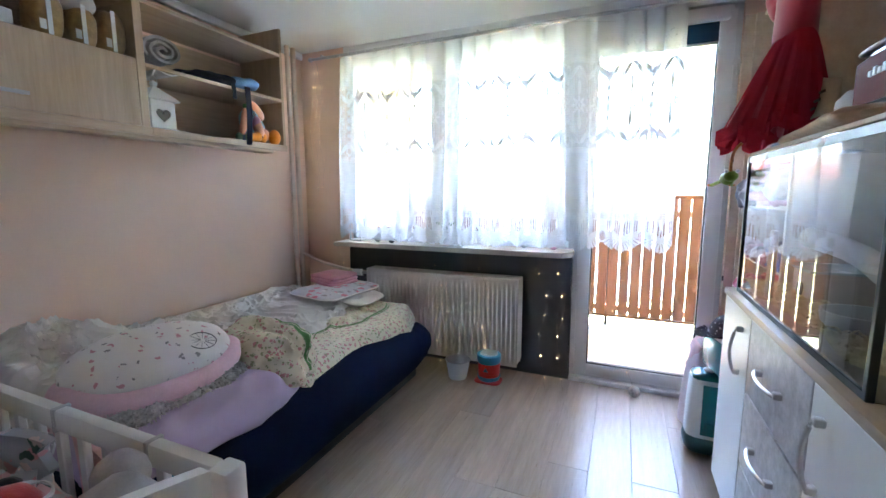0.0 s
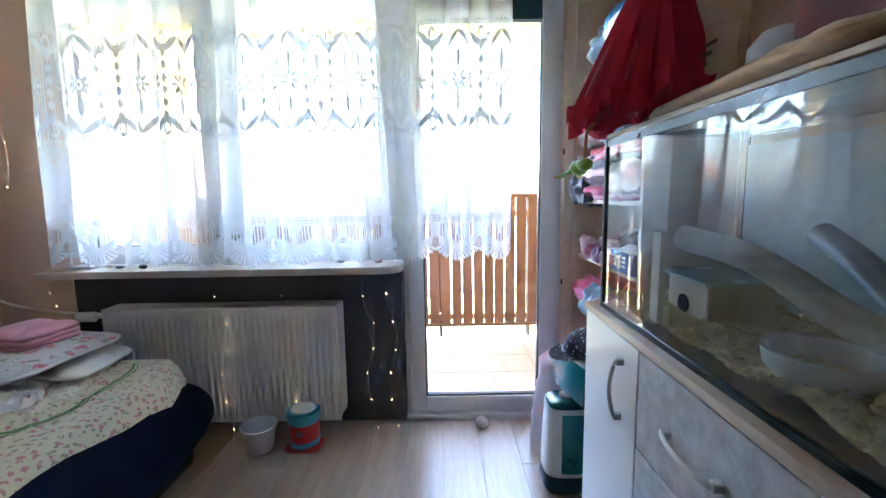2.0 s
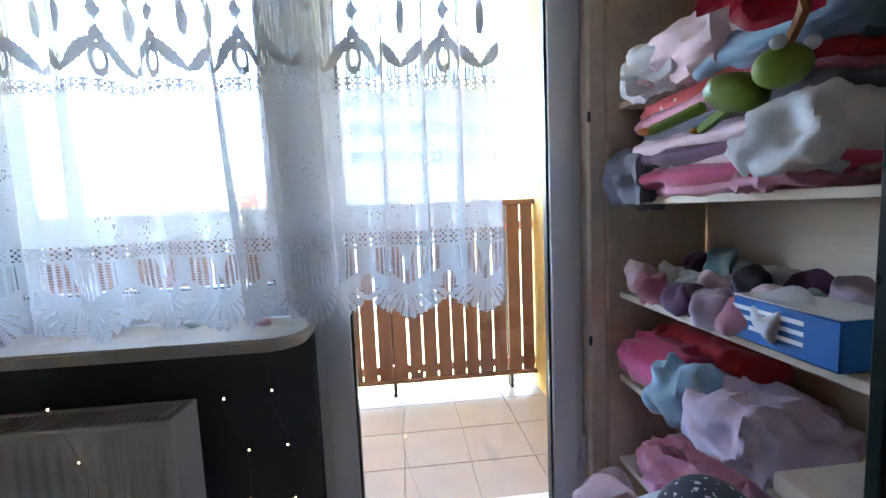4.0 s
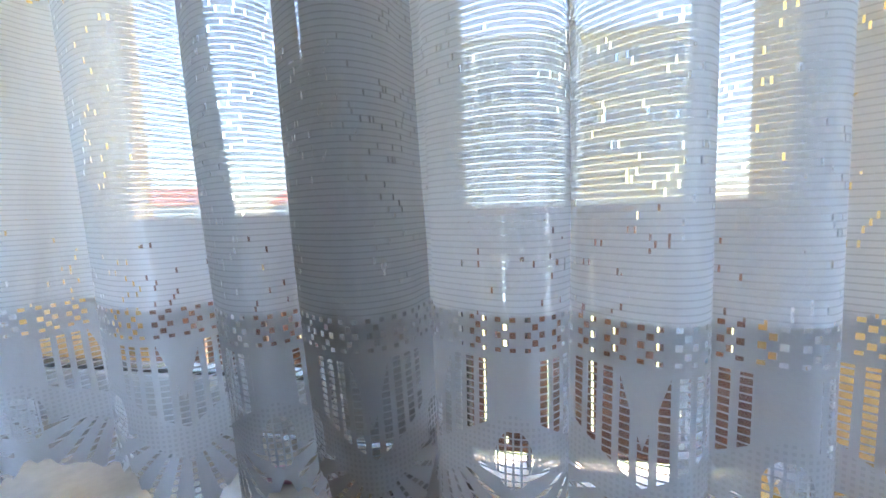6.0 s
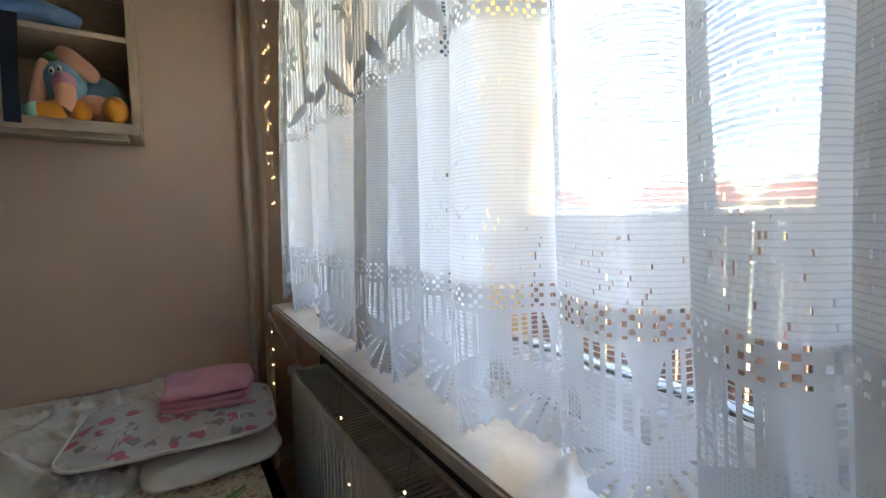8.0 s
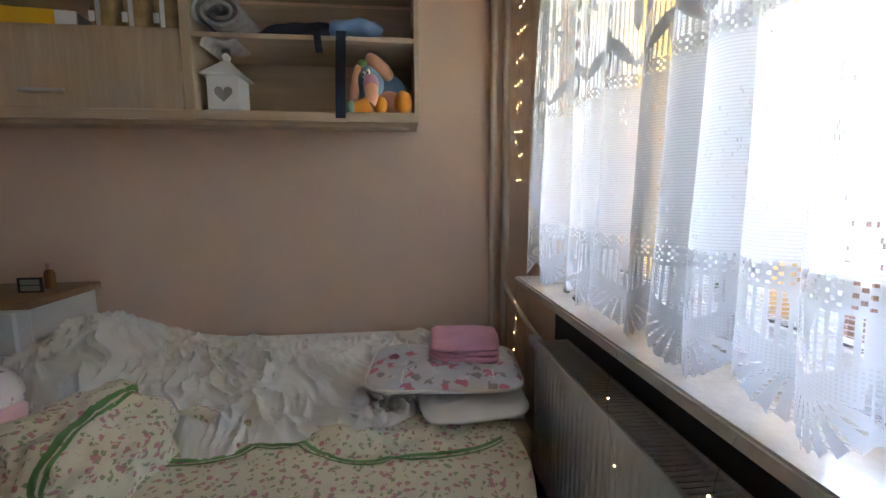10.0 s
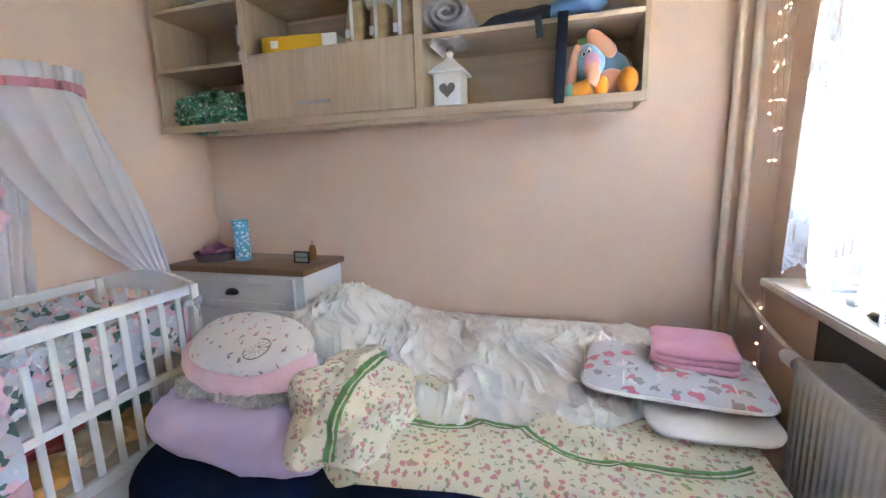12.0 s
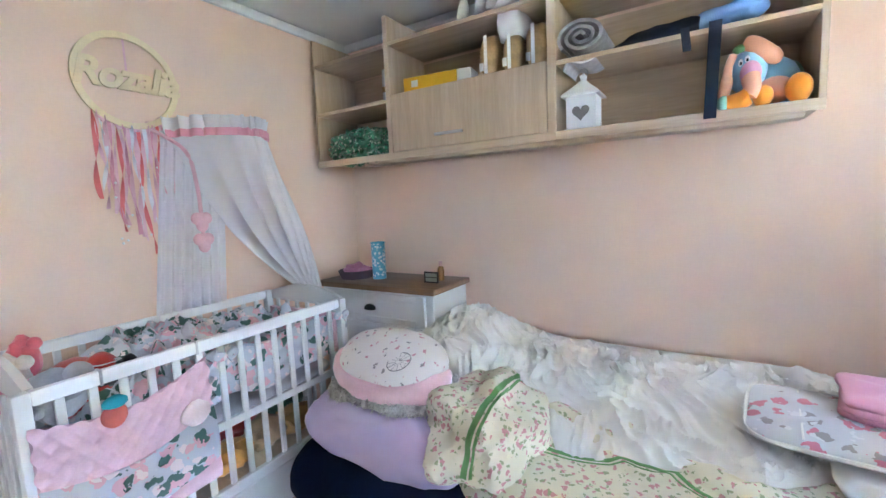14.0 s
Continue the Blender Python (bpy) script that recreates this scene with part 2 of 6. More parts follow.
PINE = grain("pale_board", (0.60, 0.47, 0.35), (0.74, 0.61, 0.48), "y", 0.55, 0.08)
BROWN = grain("brown_board", (0.17, 0.075, 0.05), (0.30, 0.14, 0.09), "z", 0.65, 0.35, 0.3)
TOP = grain("walnut_top", (0.20, 0.105, 0.055), (0.32, 0.18, 0.10), "y", 0.45, 0.1)
WHITE = plain("white_lacquer", (0.80, 0.80, 0.79), 0.35, 0.03, 5, 80, 0.04)
PVC = plain("white_plastic", (0.80, 0.81, 0.82), 0.3, 0.03, 6, 60, 0.02)
ENAMEL = plain("white_enamel", (0.78, 0.77, 0.74), 0.35, 0.04, 6, 80, 0.03)
PIPE = plain("painted_pipe", (0.74, 0.61, 0.51), 0.45, 0.06, 8, 80, 0.08)
STONE = plain("marble_sill", (0.70, 0.64, 0.56), 0.22, 0.14, 9, 60, 0.05)
NAVY = plain("navy_flock", (0.006, 0.012, 0.04), 0.9, 0.3, 5, 200, 0.3)
NAVY.node_tree.nodes["Principled BSDF"].inputs["Specular IOR Level"].default_value = 0.08
COTTON = plain("white_cotton", (0.80, 0.77, 0.72), 0.9, 0.05, 6, 300, 0.35, sheen=0.2)
LILAC = plain("lilac_cotton", (0.55, 0.44, 0.62), 0.9, 0.06, 7, 300, 0.3, sheen=0.2)
PINK = plain("pink_cotton", (0.74, 0.34, 0.43), 0.9, 0.08, 8, 300, 0.3, sheen=0.2)
BABY = plain("baby_pink_plush", (0.80, 0.52, 0.58), 0.95, 0.1, 12, 120, 0.6, sheen=0.4)
FUR = plain("grey_shag", (0.62, 0.58, 0.55), 0.95, 0.25, 60, 400, 1.0, sheen=0.3)
ROSES = printed("rose_print", (0.76, 0.70, 0.52), ((0.62, 0.28, 0.28), (0.34, 0.38, 0.20)), 0.028, 0.31)
FLORAL = printed("floral_print", (0.55, 0.57, 0.62), ((0.74, 0.42, 0.47), (0.06, 0.15, 0.13), (0.80, 0.68, 0.67)), 0.07, 0.4)
DREAM = printed("dream_print", (0.80, 0.76, 0.73), ((0.62, 0.30, 0.35), (0.30, 0.28, 0.28)), 0.045, 0.19)
BEARS = printed("bear_print", (0.62, 0.61, 0.62), ((0.66, 0.20, 0.26), (0.34, 0.30, 0.29), (0.74, 0.72, 0.72)), 0.075, 0.3)
DOTS = printed("dotted_navy", (0.012, 0.013, 0.03), ((0.7, 0.7, 0.72),), 0.016, 0.27)
GREEN = plain("green_ribbon", (0.16, 0.33, 0.12), 0.85, 0.1)
LACE = lace_curtain("net_lace")
TULLE = sheer("white_tulle", (0.93, 0.92, 0.95), 0.16)
RED_TULLE = sheer("red_tulle", (0.50, 0.035, 0.06), 0.1)
RED = plain("red_fabric", (0.48, 0.03, 0.06), 0.8, 0.15, 8, 200, 0.3, sheen=0.3)
GLASS = pane_glass("clear_glass")
TANK = pane_glass("tank_glass", (0.93, 0.97, 0.97))
STEEL = plain("brushed_steel", (0.55, 0.55, 0.56), 0.32, 0.06, 12, 300, 0.03, metal=1.0)
BLACK = plain("black_plastic", (0.012, 0.013, 0.015), 0.4, 0.15)
TEAL = plain("teal_cloth", (0.012, 0.055, 0.085), 0.7, 0.12)
AQUA = plain("teal_plastic", (0.01, 0.16, 0.18), 0.18, 0.08, bump=0.02)
YELLOW = plain("yellow_stucco", (0.68, 0.46, 0.16), 0.95, 0.1, 14, 220, 0.9)
TILE = plain("balcony_tile", (0.40, 0.33, 0.26), 0.35, 0.08, 7, 120, 0.08)
GROUT = plain("grout", (0.36, 0.31, 0.26), 0.9, 0.12)
MARBLED = plain("marbled_front", (0.50, 0.49, 0.50), 0.4, 0.28, 26, 90, 0.06)


# ---- shapes ----
BASE = {}


def thing(name, base, label, category, group="", kind=""):
    ob = new(name)
    ob.location, ob.empty_display_size = base, 0.05
    BASE[ob.name] = Vector(base)
    return tagged(ob, label, category, group, kind)


def part(name, bm, material, parent, label="", smooth=True):
    """Links a bmesh, given in world places, as one mesh under a thing or a part."""
    base = BASE[parent.name]
    bmesh.ops.translate(bm, verts=bm.verts, vec=-base)
    me = bpy.data.meshes.new(name)
    bm.to_mesh(me)
    bm.free()
    me.materials.append(material)
    if smooth:
        me.shade_smooth()
        me.set_sharp_from_angle(angle=radians(40))
    ob = new(name, me)
    ob.parent = parent
    BASE[ob.name] = base
    if label:
        ob["label"] = label
    return ob


def setting(name, bm, material, label="", category="", smooth=False):
    me = bpy.data.meshes.new(name)
    bm.to_mesh(me)
    bm.free()
    me.materials.append(material)
    ob = new(name, me)
    BASE[ob.name] = Vector((0, 0, 0))
    if smooth:
        me.shade_smooth()
        me.set_sharp_from_angle(angle=radians(40))
    return tagged(ob, label, category, kind="structure")


def single(name, bm, material, label, category, group="", kind=""):
    """A thing that is one mesh."""
    low = Vector((sum(v.co.x for v in bm.verts) / len(bm.verts), sum(v.co.y for v in bm.verts) / len(bm.verts), min(v.co.z for v in bm.verts)))
    bmesh.ops.translate(bm, verts=bm.verts, vec=-low)
    me = bpy.data.meshes.new(name)
    bm.to_mesh(me)
    bm.free()
    me.materials.append(material)
    me.shade_smooth()
    me.set_sharp_from_angle(angle=radians(45))
    ob = new(name, me)
    ob.location = low
    BASE[ob.name] = low
    return tagged(ob, label, category, group, kind)


def join(*some):
    """One bmesh out of several."""
    out = bmesh.new()
    for b in some:
        me = bpy.data.meshes.new("tmp")
        b.to_mesh(me)
        b.free()
        out.from_mesh(me)
        bpy.data.meshes.remove(me)
    return out


def box(lo, hi, bevel=0.003, segments=1):
    bm = bmesh.new()
    bmesh.ops.create_cube(bm, size=1)
    for v in bm.verts:
        v.co = Vector([(a + b) / 2 + c * (b - a) for a, b, c in zip(lo, hi, v.co)])
    bevel = min(bevel, 0.45 * min(b - a for a, b in zip(lo, hi)))
    if bevel > 0:
        bmesh.ops.bevel(bm, geom=bm.edges[:], offset=bevel, segments=segments, profile=0.5, affect="EDGES")
    return bm


def turned(bm, m):
    bmesh.ops.transform(bm, matrix=m, verts=bm.verts)
    return bm


def tube(points, radius, sides=8, cap=True):
    """A round bar along points; radius may be a list."""
    bm, rings = bmesh.new(), []
    points = [Vector(p) for p in points]
    for k, p in enumerate(points):
        way = (points[min(k + 1, len(points) - 1)] - points[max(k - 1, 0)]).normalized()
        side = way.cross(Vector((0.12, 0.05, 1)) if abs(way.z) < 0.95 else Vector((1, 0, 0.1))).normalized()
        up = side.cross(way)
        r = radius[k] if isinstance(radius, (list, tuple)) else radius
        rings.append([bm.verts.new(p + r * (math.cos(a) * side + math.sin(a) * up)) for a in [2 * math.pi * j / sides for j in range(sides)]])
    for a, b in zip(rings, rings[1:]):
        for j in range(sides):
            bm.faces.new((a[j], a[(j + 1) % sides], b[(j + 1) % sides], b[j]))
    if cap:
        bm.faces.new(rings[0][::-1])
        bm.faces.new(rings[-1])
    bmesh.ops.recalc_face_normals(bm, faces=bm.faces)
    return bm


def curve(points, steps=6):
    """A smooth line through points."""
    p = [Vector(q) for q in points]
    p = [2 * p[0] - p[1], *p, 2 * p[-1] - p[-2]]
    out = []
    for a, b, c, d in zip(p, p[1:], p[2:], p[3:]):
        for k in range(steps):
            t = k / steps
            out.append(0.5 * (2 * b + (c - a) * t + (2 * a - 5 * b + 4 * c - d) * t * t + (3 * b - a - 3 * c + d) * t**3))
    return [*out, p[-2]]


def lathe(centre, profile, sides=20):
    """A turned shape: profile holds (radius, height) from the bottom up."""
    bm, rings = bmesh.new(), []
    for r, z in profile:
        rings.append([bm.verts.new((centre[0] + r * math.cos(2 * math.pi * j / sides), centre[1] + r * math.sin(2 * math.pi * j / sides), centre[2] + z)) for j in range(sides)])
    for a, b in zip(rings, rings[1:]):
        for j in range(sides):
            bm.faces.new((a[j], a[(j + 1) % sides], b[(j + 1) % sides], b[j]))
    bm.faces.new(rings[0][::-1])
    bm.faces.new(rings[-1])
    return bm


def surface(fn, nu, nv, thick=0.0, loop=False):
    """A sheet from fn(u, v), u and v from 0 to 1; thick closes it with a second side underneath."""
    bm = bmesh.new()
    grid = [[bm.verts.new(fn(i / nu, j / nv)) for j in range(nv + 1)] for i in range(nu + (0 if loop else 1))]
    n = len(grid)
    for i in range(n if loop else n - 1):
        for j in range(nv):
            bm.faces.new((grid[i][j], grid[(i + 1) % n][j], grid[(i + 1) % n][j + 1], grid[i][j + 1]))
    if thick:
        bmesh.ops.recalc_face_normals(bm, faces=bm.faces)
        bmesh.ops.solidify(bm, geom=bm.faces[:], thickness=thick)
    return bm


def wrinkle(p, scale, amount, seed=0.0):
    q = Vector(p) * scale + Vector((seed, seed * 1.7, seed * 0.3))
    return amount * (1 - abs(noise.noise(q)) * 2.2) + amount * 0.5 * noise.noise(q * 2.3)


def cushion(centre, size, turn=(0, 0, 0), power=2.6, crease=0.012, seed=0.0, nu=40, nv=24, pinch=0.0, freq=9):
    """A soft stuffed or folded shape with rounded rims and creases."""
    m = pose(*centre, *turn)

    def signed(x, e):
        return math.copysign(abs(x) ** e, x)

    def fn(u, v):
        a, b = 2 * math.pi * u, math.pi * (v - 0.5)
        e, f = 2 / power, 0.9
        c = max(0.0, math.cos(b))
        x, y, z = signed(math.cos(a), e) * c**0.55, signed(math.sin(a), e) * c**0.55, signed(math.sin(b), f)
        k = 1 - pinch * (x * x * y * y)
        p = Vector((x * size[0] / 2, y * size[1] / 2, z * size[2] / 2 * k))
        return m @ (p + Vector((x, y, 1.2 * z)) * wrinkle(p, freq, crease, seed))

    bm = surface(fn, nu, nv, loop=True)
    bmesh.ops.remove_doubles(bm, verts=bm.verts, dist=0.0008)
    return bm


def ball(centre, radii, sub=3, rough=0.0, seed=0.0, turn=(0, 0, 0)):
    bm = bmesh.new()
    bmesh.ops.create_icosphere(bm, subdivisions=sub, radius=1)
    m = pose(*centre, *turn)
    for v in bm.verts:
        k = 1 + rough * noise.noise(v.co * 2.5 + Vector((seed, 0, 0)))
        v.co = m @ Vector([c * r * k for c, r in zip(v.co, radii)])
    return bm


# ---- the room ----
RX, RY, RZ = 3.56, -3.18, 2.5  # east wall, south wall, ceiling
setting("floor", box((-0.25, -3.4, -0.12), (3.8, 0.4, -0.012), 0), GROUT, "pale oak laminate floor laid in long boards", "floor")
setting("wall_west", box((-0.2, -3.4, 0), (0, 0.35, 2.62), 0), WALL, "peach painted wall behind the bed", "wall")
setting("wall_south", box((0, -3.4, 0), (RX, RY, 2.62), 0), WALL, "peach painted wall behind the crib", "wall")
setting("wall_east", box((RX, -3.4, 0), (3.8, 0.35, 2.62), 0), WALL, "peach painted wall behind the cabinets", "wall")
setting("ceiling", box((-0.2, -3.4, RZ + 0.001), (3.8, 0.35, 2.65), 0), CEIL, "white painted ceiling", "ceiling")
setting("wall_north_pier", box((0, 0, 0), (0.44, 0.35, RZ), 0), WALL, "peach wall pier beside the window", "wall")
setting("wall_north_parapet", box((0.44, 0, 0), (2.285, 0.35, 0.9), 0.004), GREY, "dark grey painted wall under the window", "wall")
setting("wall_north_pier_east", box((3.17, 0, 0), (RX, 0.35, RZ), 0), WALL, "peach wall beside the balcony door", "wall")
setting("wall_north_lintel", box((0.44, 0, 2.4), (3.17, 0.35, RZ), 0), CEIL, "white wall above the window", "wall")
for nm, lo, hi in (("trim_west", (0.001, RY, RZ - 0.055), (0.03, 0, RZ)), ("trim_south", (0.03, RY + 0.001, RZ - 0.055), (RX, RY + 0.03, RZ)), ("trim_east", (RX - 0.03, RY + 0.03, RZ - 0.055), (RX - 0.001, 0, RZ))):
    setting(nm, box(lo, hi, 0.012, 2), CEIL, "white painted band along the ceiling", "cornice")
setting("baseboard_west", box((0.001, RY, 0), (0.016, 0, 0.06), 0.004), WHITE, "white skirting board", "skirting")
setting("baseboard_south", box((0.016, RY + 0.001, 0), (RX, RY + 0.016, 0.06), 0.004), WHITE, "white skirting board", "skirting")

# sill with a rounded corner
bm = bmesh.new()
outline = [(0.42, 0.06), (0.42, -0.19)] + [(2.20 + 0.1 * math.sin(a), -0.09 - 0.1 * math.cos(a)) for a in [k * math.pi / 16 for k in range(9)]] + [(2.3, -0.003), (2.283, -0.003), (2.283, 0.06)]
f = bm.faces.new([bm.verts.new((x, y, 0.9)) for x, y in outline])
r = bmesh.ops.extrude_face_region(bm, geom=[f])
bmesh.ops.translate(bm, verts=[v for v in r["geom"] if isinstance(v, bmesh.types.BMVert)], vec=(0, 0, 0.036))
bmesh.ops.recalc_face_normals(bm, faces=bm.faces)
bmesh.ops.bevel(bm, geom=[e for e in bm.edges if abs(e.verts[0].co.z - e.verts[1].co.z) < 1e-4], offset=0.006, segments=2, affect="EDGES")
single("window_sill", bm, STONE, "pale cream marbled window sill with rounded corner", "sill", kind="structure")


def casement(name, x0, x1, z0, z1, y, sash, label, category, handle_x=None, bottom=None):
    """An opening of white plastic: fixed frame, sash, pane and handle."""
    top = thing(name, ((x0 + x1) / 2, y, z0), label, category, kind="structure")
    f, b = 0.045, bottom or sash
    for lo, hi in (((x0, z0), (x0 + f, z1)), ((x1 - f, z0), (x1, z1)), ((x0 + f, z1 - f), (x1 - f, z1)), ((x0 + f, z0), (x1 - f, z0 + f * 0.8))):
        part("frame_bar", box((lo[0], y, lo[1]), (hi[0], y + 0.07, hi[1]), 0.006, 2), PVC, top)
    a0, a1, c0, c1 = x0 + f - 0.012, x1 - f + 0.012, z0 + f * 0.8 - 0.01, z1 - f + 0.012
    for lo, hi in (((a0, c0), (a0 + sash, c1)), ((a1 - sash, c0), (a1, c1)), ((a0 + sash, c1 - sash), (a1 - sash, c1)), ((a0 + sash, c0), (a1 - sash, c0 + b))):
        part("sash_bar", box((lo[0], y - 0.018, lo[1]), (hi[0], y + 0.05, hi[1]), 0.008, 2), PVC, top)
    for lo, hi in (((a0 + sash, c0 + b), (a0 + sash + 0.008, c1 - sash)), ((a1 - sash - 0.008, c0 + b), (a1 - sash, c1 - sash)), ((a0 + sash + 0.008, c0 + b), (a1 - sash - 0.008, c0 + b + 0.008))):
        part("seal", box((lo[0], y - 0.008, lo[1]), (hi[0], y + 0.03, hi[1]), 0.002), BLACK, top, "black rubber seal")
    pane = part("pane", box((a0 + sash, y + 0.012, c0 + b), (a1 - sash, y + 0.018, c1 - sash), 0), GLASS, top, "clear glass pane", smooth=False)
    pane.visible_shadow = False
    if handle_x:
        part("handle", join(box((handle_x - 0.014, y - 0.03, 1.02), (handle_x + 0.014, y - 0.018, 1.1), 0.004), tube(curve([(handle_x, y - 0.025, 1.06), (handle_x, y - 0.06, 1.06), (handle_x, y - 0.062, 1.03), (handle_x, y - 0.06, 0.95)], 4), 0.009)), PVC, top, "white lever handle")
    for hz in (z0 + 0.35, z1 - 0.4):
        part("hinge", tube([(x1 - 0.01, y - 0.02, hz), (x1 - 0.01, y - 0.02, hz + 0.09)], 0.009), PVC, top)
    return top


casement("window_1", 0.44, 1.31, 0.936, 2.4, 0.062, 0.075, "white plastic window sash with clear glass, closed", "window")
casement("window_2", 1.31, 2.285, 0.936, 2.4, 0.062, 0.075, "white plastic window sash with clear glass, closed", "window")
casement("door_1", 2.287, 3.17, 0.03, 2.4, 0.03, 0.082, "white plastic balcony door with full-height glass, closed", "door", bottom=0.075)
setting("threshold", box((2.287, -0.01, -0.012), (3.17, 0.35, 0.028), 0.006, 2), PVC, "white plastic door threshold", "threshold")
blind = thing("roller_blind", (2.735, 0.0, 2.18), "dark teal roller blind in a white cassette, rolled up", "blind", kind="structure")
part("cassette", box((2.37, -0.045, 2.3), (3.1, 0.01, 2.375), 0.012, 3), PVC, blind)
part("cloth", box((2.42, -0.004, 2.19), (3.05, 0.0, 2.3), 0.001), TEAL, blind)
part("bottom_bar", box((2.42, -0.01, 2.175), (3.05, 0.003, 2.192), 0.004), PVC, blind)


# ---- curtain ----
def fold(x):
    """How far the cloth stands out at x, and how far it leans along the wall; the pleats are closer together towards the door."""
    k = 2 * math.pi * (x / 0.15 + 0.22 * x * x / 2 + 0.3 * math.sin(4.1 * x + 0.5) + 0.16 * math.sin(11.3 * x + 1))
    return math.copysign(abs(math.sin(k)) ** 0.55, math.sin(k)) + 0.22 * math.sin(2 * k + 0.6) + 0.25 * math.sin(0.37 * k), math.cos(k)


def curtain():
    x0, x1, top = 0.47, 2.87, 2.385
    nu, nv = 1000, 50
    bm = bmesh.new()
    layer = bm.loops.layers.uv.new("UVMap")
    cols, place = [], 0.0
    last = None
    for i in range(nu + 1):
        x = x0 + (x1 - x0) * i / nu
        out, lean = fold(x)
        p = Vector((x + 0.036 * lean, 0.05 * out, 0))
        place += (p - last).length if last else 0
        last = p
        s = abs((place / 0.2) % 1 - 0.5) * 2
        teeth = 0.012 * abs(math.sin(place * math.pi / 0.021))
        hem = 0.945 + 0.06 * s**1.5 + teeth + 0.008 * math.sin(3 * x)
        col = []
        for j in range(nv + 1):
            t = j / nv
            z = hem + (top - hem) * t
            h = 0.35 + 0.65 * (1 - t) ** 0.6
            drift = 0.02 * noise.noise(Vector((x * 3, z * 0.8, 0))) + 0.012 * (1 - t) * noise.noise(Vector((x * 9, z * 2, 4)))
            slant = 0.08 * (1 - t) * math.exp(-(((x - 2.12) / 0.28) ** 2)) - 0.02 * (1 - t)
            col.append((bm.verts.new((x + 0.036 * lean * h + 0.5 * drift + slant, -0.1 + 0.05 * out * h + drift, z)), place, z))
        cols.append(col)
    for a, b in zip(cols, cols[1:]):
        for j in range(nv):
            q = (a[j], b[j], b[j + 1], a[j + 1])
            f = bm.faces.new([k[0] for k in q])
            for loop, k in zip(f.loops, q):
                loop[layer].uv = (k[1], k[2])
    return bm


net = thing("lace_curtain", (1.55, -0.1, 0.95), "sheer white lace curtain with scalloped fan border, drawn across", "curtain")
part("cloth", curtain(), LACE, net)
rail = thing("curtain_rod", (1.6, -0.1, 2.4), "grey metal curtain rod with rings, fixed under the ceiling", "curtain rod", kind="structure")
part("rod", tube([(0.2, -0.1, 2.405), (3.1, -0.1, 2.405)], 0.011, 10), STEEL, rail)
part("finial", ball((0.19, -0.1, 2.405), (0.022, 0.018, 0.018), 2), STEEL, rail)
for x in (0.3, 1.62, 3.0):
    part("bracket", join(tube([(x, 0, 2.43), (x, -0.1, 2.425)], 0.007, 6), tube([(x, -0.1, 2.425), (x, -0.1, 2.4)], 0.007, 6)), STEEL, rail)
for k in range(28):
    x = 0.49 + k * 0.079
    bm = surface(lambda u, v: (x, -0.1 + (0.017 + 0.003 * math.cos(2 * math.pi * v)) * math.cos(2 * math.pi * u), 2.4 + (0.017 + 0.003 * math.cos(2 * math.pi * v)) * math.sin(2 * math.pi * u)), 10, 4, loop=True)
    part("ring", bm, STEEL, rail)

# ---- radiator and pipes ----
rad = thing("radiator", (1.33, -0.12, 0.1), "white steel panel radiator with ribbed front under the sill", "radiator")
X0, X1 = 0.735, 1.955


def rad_front(u, v):
    x = X0 + (X1 - X0) * u
    z = 0.105 + 0.62 * v
    k = abs(((x - X0) / 0.0333) % 1 - 0.5) * 2
    inside = min(1, max(0, (v - 0.05) / 0.04)) * min(1, max(0, (0.95 - v) / 0.04))
    return (x, -0.185 - 0.007 * inside * min(1, max(0, (k - 0.3) / 0.3)), z)


part("front_panel", surface(rad_front, 366, 24, 0.002), ENAMEL, rad)
part("rear_panel", box((X0, -0.07, 0.105), (X1, -0.06, 0.72), 0.003), ENAMEL, rad)
for x in (X0 - 0.004, X1 - 0.002):
    part("side_cover", box((x, -0.19, 0.13), (x + 0.006, -0.055, 0.738), 0.003), ENAMEL, rad)
part("top_edge", join(box((X0, -0.19, 0.722), (X1, -0.176, 0.738), 0.003), box((X0, -0.07, 0.722), (X1, -0.056, 0.738), 0.003)), ENAMEL, rad)
# solid black block imitates the shade in the gap between the panels
part("convector", box((X0 + 0.01, -0.17, 0.15), (X1 - 0.01, -0.075, 0.7), 0.003), BLACK, rad, "black block standing in for the shaded gap between the panels")
for k in range(70):
    x = X0 + 0.015 + k * (X1 - X0 - 0.03) / 69
    part("slat", box((x - 0.0035, -0.176, 0.724), (x + 0.0035, -0.07, 0.732), 0.001), ENAMEL, rad)
for x in (0.95, 1.75):
    part("foot", box((x - 0.02, -0.14, 0.0), (x + 0.02, -0.1, 0.16), 0.003), ENAMEL, rad)
valve = thing("radiator_valve", (0.69, -0.13, 0.68), "white thermostatic valve head on the radiator pipe", "valve")
part("head", tube([(0.575, -0.15, 0.69), (0.6, -0.15, 0.69), (0.66, -0.145, 0.69), (0.665, -0.145, 0.69)], [0.02, 0.027, 0.027, 0.018], 16), PVC, valve)
part("body", tube([(0.66, -0.145, 0.69), (0.733, -0.135, 0.69)], 0.012, 10), STEEL, valve)
for k, y in enumerate((-0.215, -0.145)):
    single("heating_pipe", tube([(0.05, y, 0), (0.05, y, RZ)], 0.02 if k else 0.017, 14), PIPE, "peach painted upright heating pipe in the corner", "pipe", "heating pipes", "structure")
